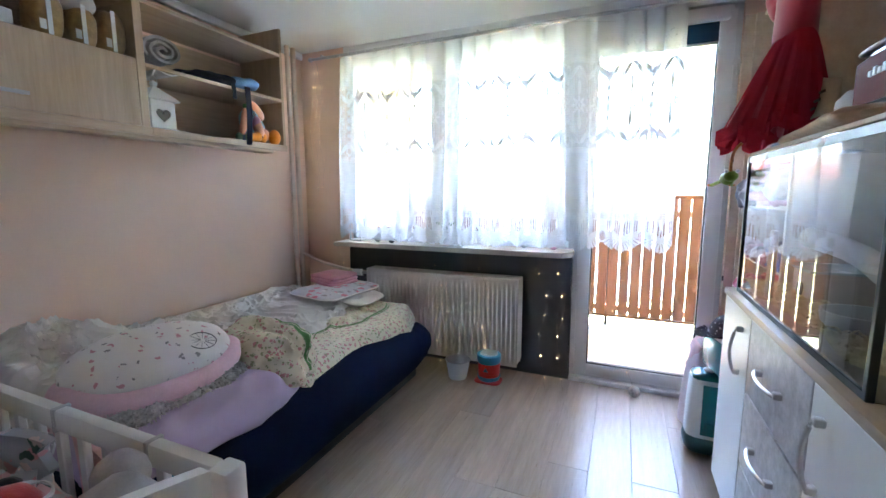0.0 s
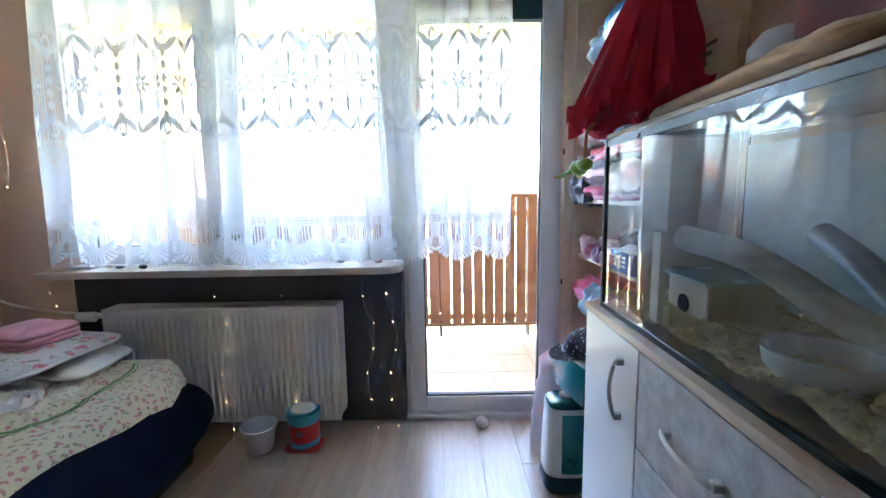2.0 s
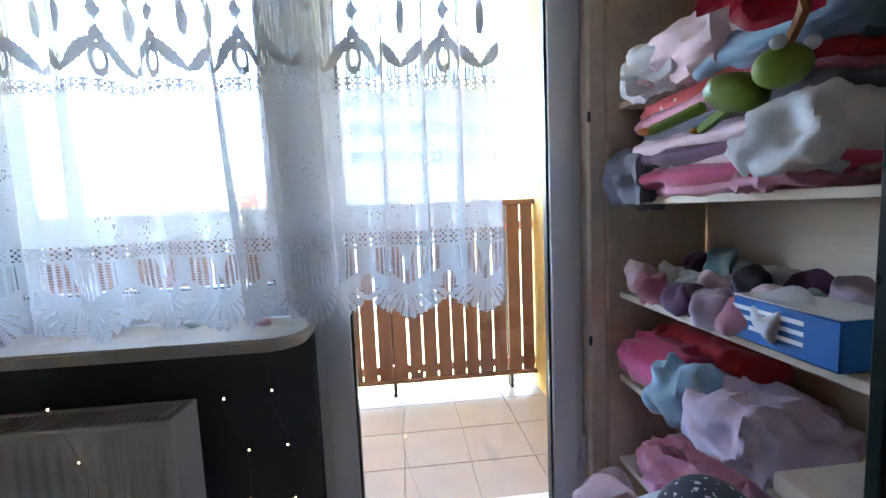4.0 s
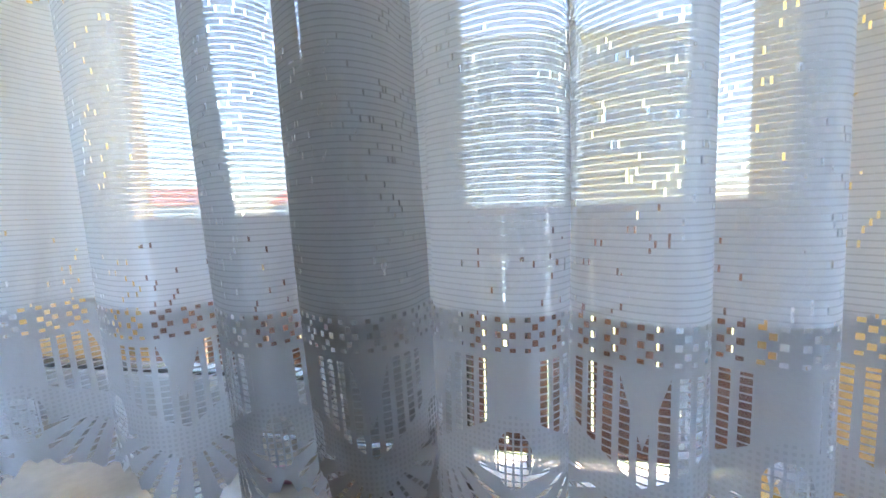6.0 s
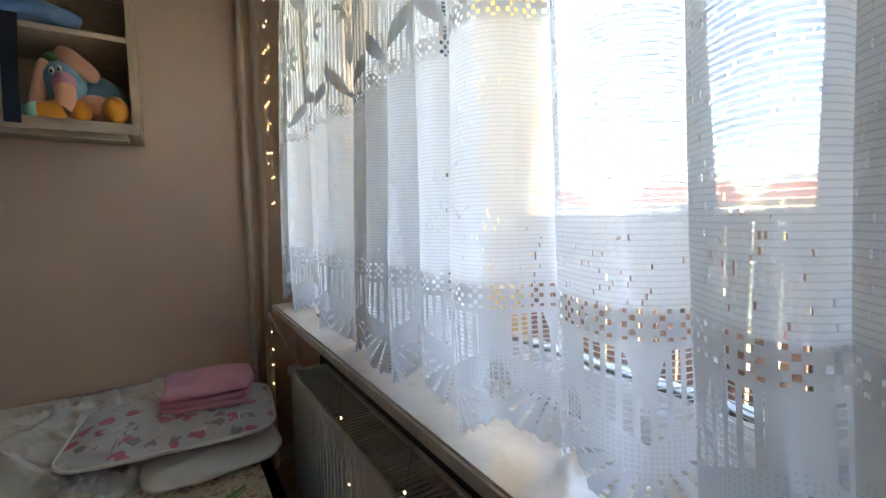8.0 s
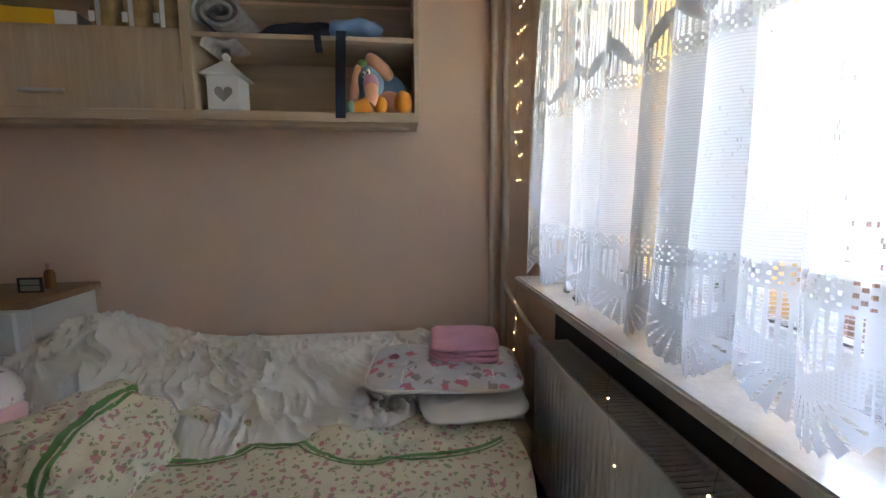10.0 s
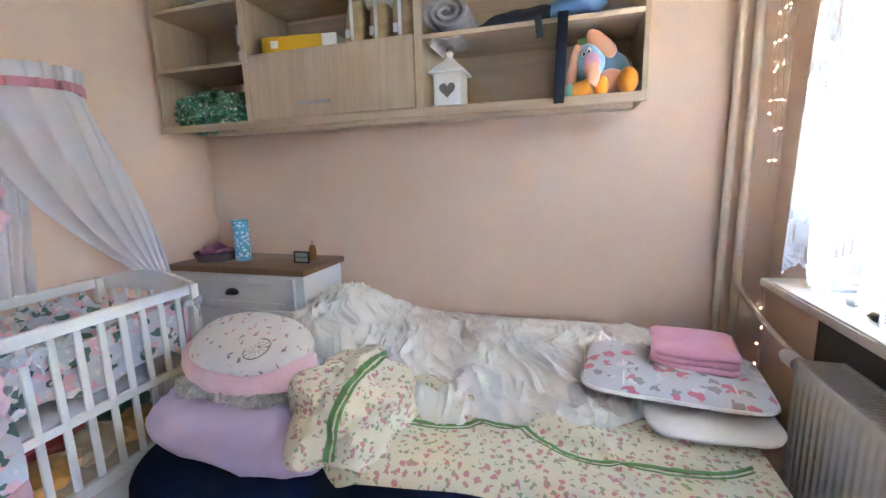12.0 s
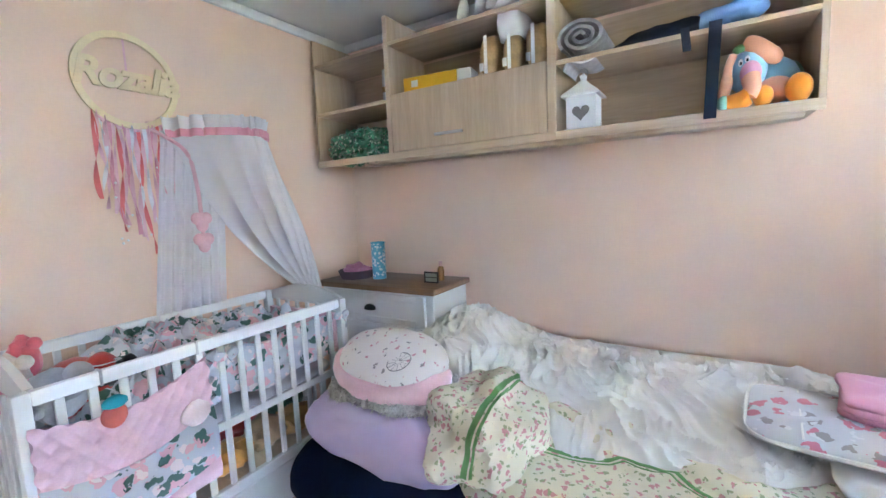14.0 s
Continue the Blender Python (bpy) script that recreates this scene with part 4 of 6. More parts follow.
lan = thing("white_lantern", (0.27, -1.45, 1.66), "white wooden lantern with heart-shaped window on the shelf", "lantern")
part("base", box((0.2, -1.525, 1.66), (0.345, -1.38, 1.672), 0.003), WHITE, lan)
bm = bmesh.new()
heart = [(0.0034 * 16 * math.sin(t) ** 3 * 0.72, 0.0024 * (13 * math.cos(t) - 5 * math.cos(2 * t) - 2 * math.cos(3 * t) - math.cos(4 * t))) for t in [2 * math.pi * k / 32 for k in range(32)]]
outer = []
for k in range(32):
    a = 2 * math.pi * k / 32
    sx, sz = math.sin(a), math.cos(a)
    m_ = max(abs(sx), abs(sz))
    outer.append((0.062 * sx / m_, 0.07 * sz / m_))
vs = [(bm.verts.new((0.335, -1.4525 + a, 1.745 + b)), bm.verts.new((0.335, -1.4525 + c, 1.742 + d))) for (a, b), (c, d) in zip(outer, heart)]
for k in range(32):
    bm.faces.new((vs[k][0], vs[(k + 1) % 32][0], vs[(k + 1) % 32][1], vs[k][1]))
bmesh.ops.recalc_face_normals(bm, faces=bm.faces)
bmesh.ops.solidify(bm, geom=bm.faces[:], thickness=0.006)
part("heart_front", bm, WHITE, lan, smooth=False)
part("pane", box((0.326, -1.51, 1.68), (0.328, -1.395, 1.81), 0), plain("dim_glass", (0.25, 0.24, 0.22), 0.15), lan, "grey glass behind the heart")
for y in (-1.517, -1.391):
    part("side", box((0.21, y, 1.672), (0.334, y + 0.004, 1.816), 0.001), WHITE, lan)
part("back", box((0.206, -1.517, 1.672), (0.21, -1.387, 1.816), 0), WHITE, lan)
roof = lathe((0.272, -1.452, 1.815), [(0.118, 0), (0.118, 0.008), (0.03, 0.065), (0.026, 0.07), (0.014, 0.075), (0.02, 0.095), (0.006, 0.108)], 4)
part("roof", turned(roof, Matrix.Translation((0.272, -1.452, 0)) @ Matrix.Rotation(radians(45), 4, "Z") @ Matrix.Translation((-0.272, 1.452, 0))), WHITE, lan, smooth=False)
part("ring", surface(lambda u, v: (0.272, -1.452 + (0.02 + 0.002 * math.cos(6.283 * v)) * math.cos(6.283 * u), 1.925 + (0.02 + 0.002 * math.cos(6.283 * v)) * math.sin(6.283 * u)), 16, 5, loop=True), STEEL, lan)

# soft elephant: one mesh for each colour of plush
ele = thing("plush_elephant", (0.24, -0.8, 1.66), "plush toy elephant in blue, peach and orange sitting on the shelf", "soft toy")
SKY = plain("blue_plush", (0.30, 0.52, 0.66), 0.95, 0.08, 20, 300, 0.5, sheen=0.4)
PEACH = plain("peach_plush", (0.86, 0.42, 0.26), 0.95, 0.08, 20, 300, 0.5, sheen=0.4)
ORANGE = plain("orange_plush", (0.86, 0.32, 0.03), 0.95, 0.08, 20, 300, 0.5, sheen=0.4)
MINT = plain("mint_plush", (0.35, 0.6, 0.42), 0.95, sheen=0.4)
part("head", ball((0.27, -0.836, 1.768), (0.055, 0.062, 0.056), 3, 0.05), SKY, ele)
part("body", ball((0.21, -0.745, 1.735), (0.065, 0.075, 0.07), 3, 0.05, 3), SKY, ele)
part("back_patch", ball((0.2, -0.7, 1.745), (0.045, 0.04, 0.045), 3, 0.1, 5), plain("sage_plush", (0.24, 0.36, 0.26), 0.95, sheen=0.4), ele, "sage green plush patch")
part("nose", ball((0.315, -0.827, 1.755), (0.03, 0.033, 0.033), 3), plain("rose_plush", (0.72, 0.34, 0.46), 0.95, sheen=0.4), ele)
trunk = part("trunk", tube(curve([(0.325, -0.827, 1.74), (0.338, -0.823, 1.715), (0.34, -0.832, 1.694)], 5), [0.029, 0.029, 0.028, 0.028, 0.027, 0.027, 0.027, 0.026, 0.026, 0.025, 0.025], 14), PEACH, ele)
part("trunk_end", tube(curve([(0.34, -0.832, 1.694), (0.338, -0.856, 1.684), (0.335, -0.895, 1.682)], 5), [0.0255] * 6 + [0.024, 0.023, 0.022, 0.021, 0.02], 14), ORANGE, trunk, "orange plush end of the trunk")
part("trunk_tip", ball((0.335, -0.905, 1.682), (0.022, 0.022, 0.021), 3), MINT, trunk)
part("ear", cushion((0.29, -0.792, 1.815), (0.04, 0.125, 0.046), (-31, 0, 0), 2.2, 0.002, 1.0), PEACH, ele, "peach plush ear")
part("ear", cushion((0.29, -0.893, 1.757), (0.036, 0.04, 0.125), (-16, 0, 0), 2.2, 0.002, 2.0), PEACH, ele, "peach plush ear")
for p, r, m_ in (((0.33, -0.694, 1.698), 0.038, ORANGE), ((0.32, -0.79, 1.69), 0.03, ORANGE), ((0.28, -0.885, 1.683), 0.023, SKY), ((0.3, -0.945, 1.681), 0.021, MINT)):
    part("foot", ball(p, (r, r, r), 3), m_, ele, "round plush foot")
part("haunch", ball((0.28, -0.752, 1.708), (0.045, 0.055, 0.035), 3), PEACH, ele)
for y, z in ((-0.857, 1.785), (-0.838, 1.792)):
    part("eye", ball((0.318, y, z), (0.007, 0.008, 0.011), 2), PVC, ele, "white and black eye")
    part("pupil", ball((0.324, y, z - 0.002), (0.003, 0.004, 0.005), 1), BLACK, ele)
ele.scale = (1.1, 1.06, 1.4)
part("topknot", ball((0.28, -0.857, 1.83), (0.02, 0.024, 0.012), 2, 0.3), plain("green_plush", (0.22, 0.42, 0.16), 0.95), ele)

roll = thing("rolled_blanket", (0.25, -1.45, 1.975), "rolled grey fleece blanket on the shelf", "blanket")


def spiral(u, v):
    a = 2 * math.pi * 2.6 * u
    r = 0.018 + 0.07 * u
    return Vector((0.36 - 0.3 * v, -1.44 + 1.25 * r * math.cos(a), 2.06 + 0.9 * r * math.sin(a) + wrinkle((u * 2, v, 0), 5, 0.004)))


part("roll", surface(spiral, 90, 16, 0.014), plain("grey_fleece", (0.36, 0.35, 0.37), 0.95, 0.3, 30, 300, 0.7, sheen=0.4), roll)
part("loose_end", surface(lambda u, v: (0.37 - 0.2 * v, -1.52 + 0.05 * u + 0.12 * u * u, 1.985 + 0.02 * math.sin(6 * u) - 0.06 * (1 - u)), 16, 8, 0.008), plain("pale_fleece", (0.6, 0.58, 0.6), 0.95, 0.2, 30, 300, 0.6), roll)
sack = thing("navy_carrier", (0.25, -1.1, 1.975), "folded navy baby carrier with hanging straps on the shelf", "baby carrier")
part("bundle", cushion((0.25, -1.1, 2.005), (0.2, 0.46, 0.06), (4, 0, 0), 3, 0.012, 4.0), plain("navy_canvas", (0.012, 0.016, 0.035), 0.85, 0.25), sack)
part("blue_edge", cushion((0.27, -0.9, 2.025), (0.2, 0.24, 0.06), (8, 0, 0), 3, 0.01, 6.0), plain("denim_blue", (0.16, 0.28, 0.5), 0.9, 0.15), sack, "blue padded end")
STRAP = plain("navy_webbing", (0.012, 0.022, 0.045), 0.8, 0.2)
part("strap", surface(lambda u, v: (0.392 + 0.012 * math.sin(3 * v), -0.965 + 0.042 * u - 0.012 * v, 1.99 - 0.355 * v), 2, 20, 0.003), STRAP, sack, "long navy webbing strap")
part("strap", surface(lambda u, v: (0.384 + 0.006 * math.sin(3 * v), -1.06 + 0.03 * u + 0.01 * v, 1.99 - 0.09 * v), 2, 10, 0.003), STRAP, sack, "short navy webbing strap")
ybox = thing("yellow_box", (0.25, -2.25, 1.985), "flat yellow cardboard box with white end on the shelf", "box")
part("carton", turned(box((-0.06, -0.2, 0), (0.06, 0.12, 0.075), 0.003), pose(0.28, -2.22, 1.985, 0, 0, 8)), plain("yellow_card", (0.80, 0.46, 0.02), 0.5, 0.05), ybox)
part("end", turned(box((-0.06, 0.121, 0), (0.06, 0.2, 0.075), 0.003), pose(0.28, -2.22, 1.985, 0, 0, 8)), PVC, ybox, "white end of the carton")
part("label_bar", turned(box((0.0605, -0.15, 0.02), (0.061, -0.11, 0.055), 0), pose(0.28, -2.22, 1.985, 0, 0, 8)), PVC, ybox)
single("paper_roll", tube([(0.15, -2.25, 2.02), (0.15, -2.1, 2.02)], 0.036, 16), COTTON, "white rolled cloth behind the yellow box", "cloth")
GOLD = plain("gold_pack", (0.42, 0.28, 0.13), 0.35, 0.3, 30, 90, 0.2)
for y, h in ((-1.90, 0.20), (-1.775, 0.18), (-1.655, 0.2)):
    pk = thing("wipes_pack", (0.27, y, 1.985), "tall golden brown food pack with white label strip", "package", "packs on the shelf")
    part("pack", cushion((0.27, y, 1.985 + h / 2), (0.15, 0.1, h * 1.02), (0, 0, 0), 5, 0.004, y), GOLD, pk)
    part("strip", box((0.346, y - 0.018, 1.995), (0.349, y + 0.0, 1.985 + h * 0.96), 0.001), PVC, pk, "white label strip")
    part("label", box((0.346, y - 0.045, 2.01), (0.3485, y - 0.022, 2.05), 0.001), PVC, pk)
single("crumpled_tissue", cushion((0.28, -1.775, 2.215), (0.14, 0.13, 0.12), (10, 0, 0), 3, 0.025, 3.0), COTTON, "crumpled white cloth on top of the packs", "cloth")
GBAG = printed("green_foil_bag", (0.015, 0.15, 0.07), ((0.03, 0.30, 0.16), (0.005, 0.05, 0.03), (0.45, 0.5, 0.4)), 0.03, 0.4, 0.35)
single("green_bag", cushion((0.27, -2.83, 1.735), (0.18, 0.46, 0.16), (0, 0, 0), 2.6, 0.03, 9.0, 90, 44, freq=26), GBAG, "crumpled green patterned plastic bag on the shelf", "bag")
pk = thing("white_pack", (0.3, -2.57, 1.965), "slim white package standing on the shelf", "package")
part("pack", box((0.24, -2.585, 1.965), (0.34, -2.555, 2.15), 0.006, 2), PVC, pk)
part("label_bar", box((0.3405, -2.582, 2.02), (0.3415, -2.558, 2.05), 0), GOLD, pk)
for k, (y, r, tilt) in enumerate(((-2.05, 0.075, 70), (-1.95, 0.08, 75), (-1.8, 0.09, 30))):
    single("white_dish", turned(lathe((0, 0, 0), [(r * 0.5, 0), (r, 0.03), (r * 0.98, 0.035), (r * 0.5, 0.008)], 24), pose(0.26, y, 2.275 + r * math.sin(radians(tilt)) , tilt, 0, 20)), PVC, "white dish standing on top of the shelf", "dish", "dishes on the shelf")

# ---- crib ----
crib = thing("crib", (1.42, -2.86, 0), "white wooden slatted crib with bedding against the wall", "crib")
CX0, CX1, CY0, CY1 = 0.83, 2.03, -3.14, -2.55
for x in (CX0, CX1):
    for y in (CY0, CY1):
        part("post", box((x - 0.02, y - 0.02, 0), (x + 0.02, y + 0.02, 0.90), 0.005, 2), WHITE, crib)
for y in (CY0, CY1):
    part("top_rail", box((CX0 + 0.02, y - 0.013, 0.855), (CX1 - 0.02, y + 0.013, 0.9), 0.006, 2), WHITE, crib)
    part("bottom_rail", box((CX0 + 0.02, y - 0.013, 0.24), (CX1 - 0.02, y + 0.013, 0.285), 0.005, 2), WHITE, crib)
    part("middle_rail", box((CX0 + 0.02, y - 0.012, 0.52), (CX1 - 0.02, y + 0.008, 0.555), 0.004, 2), WHITE, crib)
    for k in range(14):
        x = CX0 + 0.08 + k * (CX1 - CX0 - 0.16) / 13
        part("slat", box((x - 0.0125, y - 0.007, 0.285), (x + 0.0125, y + 0.007, 0.855), 0.003), WHITE, crib)
for x in (CX0, CX1):
    arch = surface(lambda u, v: (x - 0.012, CY0 + 0.02 + (CY1 - CY0 - 0.04) * u, 0.85 + 0.05 * v + 0.05 * v * math.sin(math.pi * u)), 20, 3, 0.024)
    part("end_rail", arch, WHITE, crib)
    part("end_lower_rail", box((x - 0.012, CY0 + 0.02, 0.24), (x + 0.012, CY1 - 0.02, 0.3), 0.004), WHITE, crib)
    for k in range(6):
        y = CY0 + 0.09 + k * (CY1 - CY0 - 0.18) / 5
        part("slat", box((x - 0.007, y - 0.0125, 0.3), (x + 0.007, y + 0.0125, 0.86), 0.003), WHITE, crib)
for x in (1.56, 1.85):
    part("peg", box((x - 0.004, CY1 - 0.016, 0.853), (x + 0.004, CY1 + 0.016, 0.903), 0.001), STEEL, crib)
part("base", box((CX0 + 0.02, CY0 + 0.014, 0.26), (CX1 - 0.02, CY1 - 0.014, 0.275), 0.002), PINE, crib)
part("drawer", box((CX0 + 0.03, CY1 - 0.02, 0.05), (CX1 - 0.03, CY1 + 0.006, 0.235), 0.004), WHITE, crib, "white drawer front under the crib")
single("crib_mattress", cushion((1.43, -2.845, 0.56), (1.14, 0.54, 0.11), (0, 0, 0), 9, 0.002, 1.0), plain("grey_sheet", (0.52, 0.52, 0.56), 0.9, 0.06, 6, 300, 0.3), "crib mattress in a pale grey sheet", "mattress")


def crib_cover(u, v):
    x, y = 0.88 + 1.0 * u, -3.1 + 0.5 * v
    z = 0.72 + 0.12 * math.exp(-((x - 1.55) ** 2) / 0.12 - ((y + 2.95) ** 2) / 0.05) + 0.07 * math.exp(-((x - 1.1) ** 2) / 0.1)
    e = max(abs(u - 0.5), abs(v - 0.5)) * 2
    return (x, y, z + creases(x * 1.3, y * 1.3, 5) - 0.08 * max(0, e - 0.88) / 0.12)


single("crib_quilt", surface(crib_cover, 80, 50, 0.02), FLORAL, "grey quilt with pink roses and dark leaves in the crib", "quilt")
single("crib_bumper", surface(lambda u, v: (0.9 + 0.62 * u + 0.02 * math.sin(20 * v), -2.585 + 0.012 * math.sin(14 * u), 0.62 + 0.2 * v + 0.015 * math.sin(9 * u)), 40, 14, 0.02), FLORAL, "floral padded bumper tied inside the crib rail", "bumper")
single("pink_bumper_end", surface(lambda u, v: (0.865 + 0.012 * math.sin(12 * u), -3.08 + 0.5 * u, 0.62 + 0.2 * v), 30, 10, 0.03), BABY, "pink plush bumper at the crib end", "bumper")
for p in ((0.85, -2.525, 0.82), (1.46, -2.525, 0.82)):
    single("fabric_bow", join(cushion((p[0] - 0.025, p[1], p[2]), (0.05, 0.015, 0.03), (0, 20, 0), 2.2, 0.003), cushion((p[0] + 0.025, p[1], p[2]), (0.05, 0.015, 0.03), (0, -20, 0), 2.2, 0.003), tube(curve([p, (p[0] - 0.02, p[1] + 0.006, p[2] - 0.04), (p[0] - 0.025, p[1], p[2] - 0.07)], 4), 0.005, 5)), FLORAL, "floral ribbon bow tied to the crib rail", "bow", "bumper ties")
org = thing("crib_organiser", (1.75, -2.53, 0.38), "pink and floral pocket organiser hung on the crib side", "organiser")


def organiser(z0, z1, off, bulge):
    return lambda u, v: (1.54 + 0.49 * u, CY1 + off + bulge * math.sin(math.pi * v) * (0.6 + 0.4 * math.sin(9 * u)), z0 + (z1 - z0) * v - 0.06 * math.sin(math.pi * u) * v + 0.04 * (1 - u) * v)



def dimpled(u, v):
    x, y, z = organiser(0.42, 0.80, 0.02, 0.012)(u, v)
    return (x, y + 0.0045 * math.sin(math.pi * 20 * u) * math.sin(math.pi * 12 * v), z)


part("back_panel", surface(dimpled, 120, 60, 0.012), BABY, org, "pink dimpled plush panel")
part("pocket", surface(organiser(0.415, 0.62, 0.036, 0.022), 40, 16, 0.012), FLORAL, org, "grey floral pocket")
part("trim", surface(organiser(0.385, 0.43, 0.04, 0.01), 40, 6, 0.014), BABY, org, "pink plush hem")
bird = thing("felt_bird_toy", (1.83, -2.49, 0.72), "small coral and turquoise felt bird on the crib rail", "soft toy")
part("body", ball((1.84, -2.505, 0.76), (0.035, 0.018, 0.04), 3, 0.05), plain("coral_felt", (0.70, 0.16, 0.12), 0.95), bird)
part("hood", ball((1.835, -2.505, 0.8), (0.034, 0.02, 0.022), 3, 0.1), plain("turquoise_felt", (0.03, 0.35, 0.42), 0.95), bird)
single("pocket_doll", ball((1.61, -2.495, 0.66), (0.05, 0.02, 0.045), 3, 0.15), plain("cream_felt", (0.78, 0.6, 0.58), 0.95), "small cream and pink toy in the organiser pocket", "soft toy")
TOYS = (("red_plush_toy", (1.86, -2.78, 0.8), (0.12, 0.11, 0.09), (0.50, 0.04, 0.03), "red plush toy lying on the crib bedding"), ("black_plush_toy", (1.78, -2.72, 0.83), (0.11, 0.05, 0.045), (0.015, 0.014, 0.016), "black and white plush toy on the crib bedding"), ("grey_plush_toy", (1.93, -2.66, 0.83), (0.085, 0.08, 0.08), (0.42, 0.42, 0.45), "soft grey plush toy at the crib end"), ("flamingo_toy", (1.92, -2.98, 0.88), (0.045, 0.06, 0.09), (0.75, 0.16, 0.2), "coral flamingo plush toy in the crib"), ("pink_plush_toy", (1.97, -2.83, 0.8), (0.05, 0.06, 0.06), (0.75, 0.28, 0.45), "bright pink plush toy in the crib"), ("cream_plush_toy", (1.97, -2.9, 0.84), (0.05, 0.05, 0.09), (0.75, 0.66, 0.58), "cream plush toy leaning at the crib end"))
for k, (nm, p, r, c, lb) in enumerate(TOYS):
    t = thing(nm, (p[0], p[1], p[2] - r[2]), lb, "soft toy")
    m_ = plain(nm, c, 0.95, 0.15, 25, 250, 0.6, sheen=0.4)
    part("body", ball(p, r, 3, 0.25, k), m_, t)
    part("head", ball((p[0] - 0.6 * r[0], p[1] + 0.5 * r[1], p[2] + 0.7 * r[2]), [0.5 * min(r)] * 3, 3, 0.1, k), m_, t)
    part("limb", ball((p[0] + 0.7 * r[0], p[1] + 0.6 * r[1], p[2] - 0.2 * r[2]), (0.5 * r[0], 0.3 * r[1], 0.3 * r[2]), 2, 0.1, k), m_, t)
part("crescent_patch", surface(lambda u, v: (1.78 + 0.03 * math.cos(4.2 * u) + 0.012 * v * math.cos(4.2 * u), -2.69 + 0.02 * math.sin(4.2 * u), 0.878 + 0.002 * v), 14, 3, 0.003), PVC, bpy.data.objects["black_plush_toy"], "white crescent patch")
LOW = (((1.05, -2.68, 0.33), (0.11, 0.09, 0.06), (0.80, 0.50, 0.22)), ((1.22, -2.7, 0.335), (0.1, 0.08, 0.065), (0.72, 0.52, 0.34)), ((1.42, -2.68, 0.33), (0.12, 0.08, 0.06), (0.84, 0.42, 0.12)), ((1.3, -2.9, 0.34), (0.14, 0.1, 0.07), (0.5, 0.06, 0.05)), ((1.6, -2.72, 0.36), (0.16, 0.1, 0.09), (0.40, 0.42, 0.5)), ((1.85, -2.74, 0.36), (0.14, 0.1, 0.09), (0.36, 0.38, 0.46)), ((0.98, -2.9, 0.34), (0.1, 0.12, 0.07), (0.1, 0.2, 0.14)))
for k, (p, r, c) in enumerate(LOW):
    single("stored_plush_toy", ball(p, r, 3, 0.35, k + 5), plain("stored_plush", c, 0.95, 0.2, 22, 250, 0.6, sheen=0.3), "plush toy stored under the crib mattress", "soft toy", "toys under the mattress")

# canopy
can = thing("crib_canopy", (0.95, -3.1, 0.9), "white tulle bed canopy with pink frilled top over the crib", "canopy")
arc = [Vector((1.31 - 0.52 * k / 12, -3.13 + 0.30 * math.sin(math.pi * k / 12), 1.76)) for k in range(13)]


def drape(u, v):
    """The near drape swings from the frilled ring down to the crib's corner by the chest."""
    k = u * 12
    a = arc[min(11, int(k))].lerp(arc[min(11, int(k)) + 1], k - min(11, int(k)))
    b = Vector((0.66 - 0.07 * u, -3.06 + 0.10 * u, 0.885))
    p = a.lerp(b, v ** 0.8)
    p.x += 0.11 * math.sin(math.pi * v) * (1 - u) - 0.05 * math.sin(math.pi * v) * u
    return p + Vector((0.012 * math.sin(40 * u) * (0.4 + v), 0.014 * math.cos(40 * u) * (0.4 + v), 0))


def back_drape(u, v):
    a = Vector((1.31 - 0.3 * u, -3.155, 1.76))
    b = Vector((1.43 - 0.34 * u, -3.15, 0.86))
    p = a.lerp(b, v)
    return p + Vector((0, 0.012 * (1 + math.sin(45 * u)), 0))


part("front_drape", surface(drape, 110, 30), TULLE, can)
part("back_drape", surface(back_drape, 90, 20), TULLE, can)
part("frill", surface(lambda u, v: arc[min(11, int(u * 12))].lerp(arc[min(11, int(u * 12)) + 1], u * 12 - min(11, int(u * 12))) + Vector((0.014 * math.sin(90 * u) * (v + 0.3), 0.016 * math.cos(75 * u) * (v + 0.3), -0.03 + 0.09 * v)), 140, 6), TULLE, can, "gathered white tulle frill")
part("pink_band", surface(lambda u, v: arc[min(11, int(u * 12))].lerp(arc[min(11, int(u * 12)) + 1], u * 12 - min(11, int(u * 12))) + Vector((0.01 * math.sin(100 * u), 0.02 + 0.01 * math.cos(85 * u), -0.035 + 0.035 * v)), 140, 4, 0.003), PINK, can, "pink ruffled band")
part("pole", tube(curve([(0.79, -3.12, 1.74), (0.74, -3.08, 1.55), (0.69, -3.05, 1.3), (0.69, -3.06, 1.16)], 6), 0.008, 8), PVC, can, "white bent support rod")
for z in (1.33, 1.23):
    part("heart", join(ball((1.21, -3.02, z + 0.012), (0.03, 0.016, 0.03), 3), ball((1.25, -3.02, z + 0.012), (0.03, 0.016, 0.03), 3), ball((1.23, -3.02, z - 0.018), (0.03, 0.015, 0.035), 3)), BABY, can, "pink stuffed heart")
part("heart_ribbon", tube(curve([(1.36, -3.12, 1.76), (1.26, -3.04, 1.66), (1.235, -3.02, 1.5), (1.23, -3.02, 1.35), (1.23, -3.02, 1.25)], 6), 0.009, 6), BABY, can, "pink ribbon")

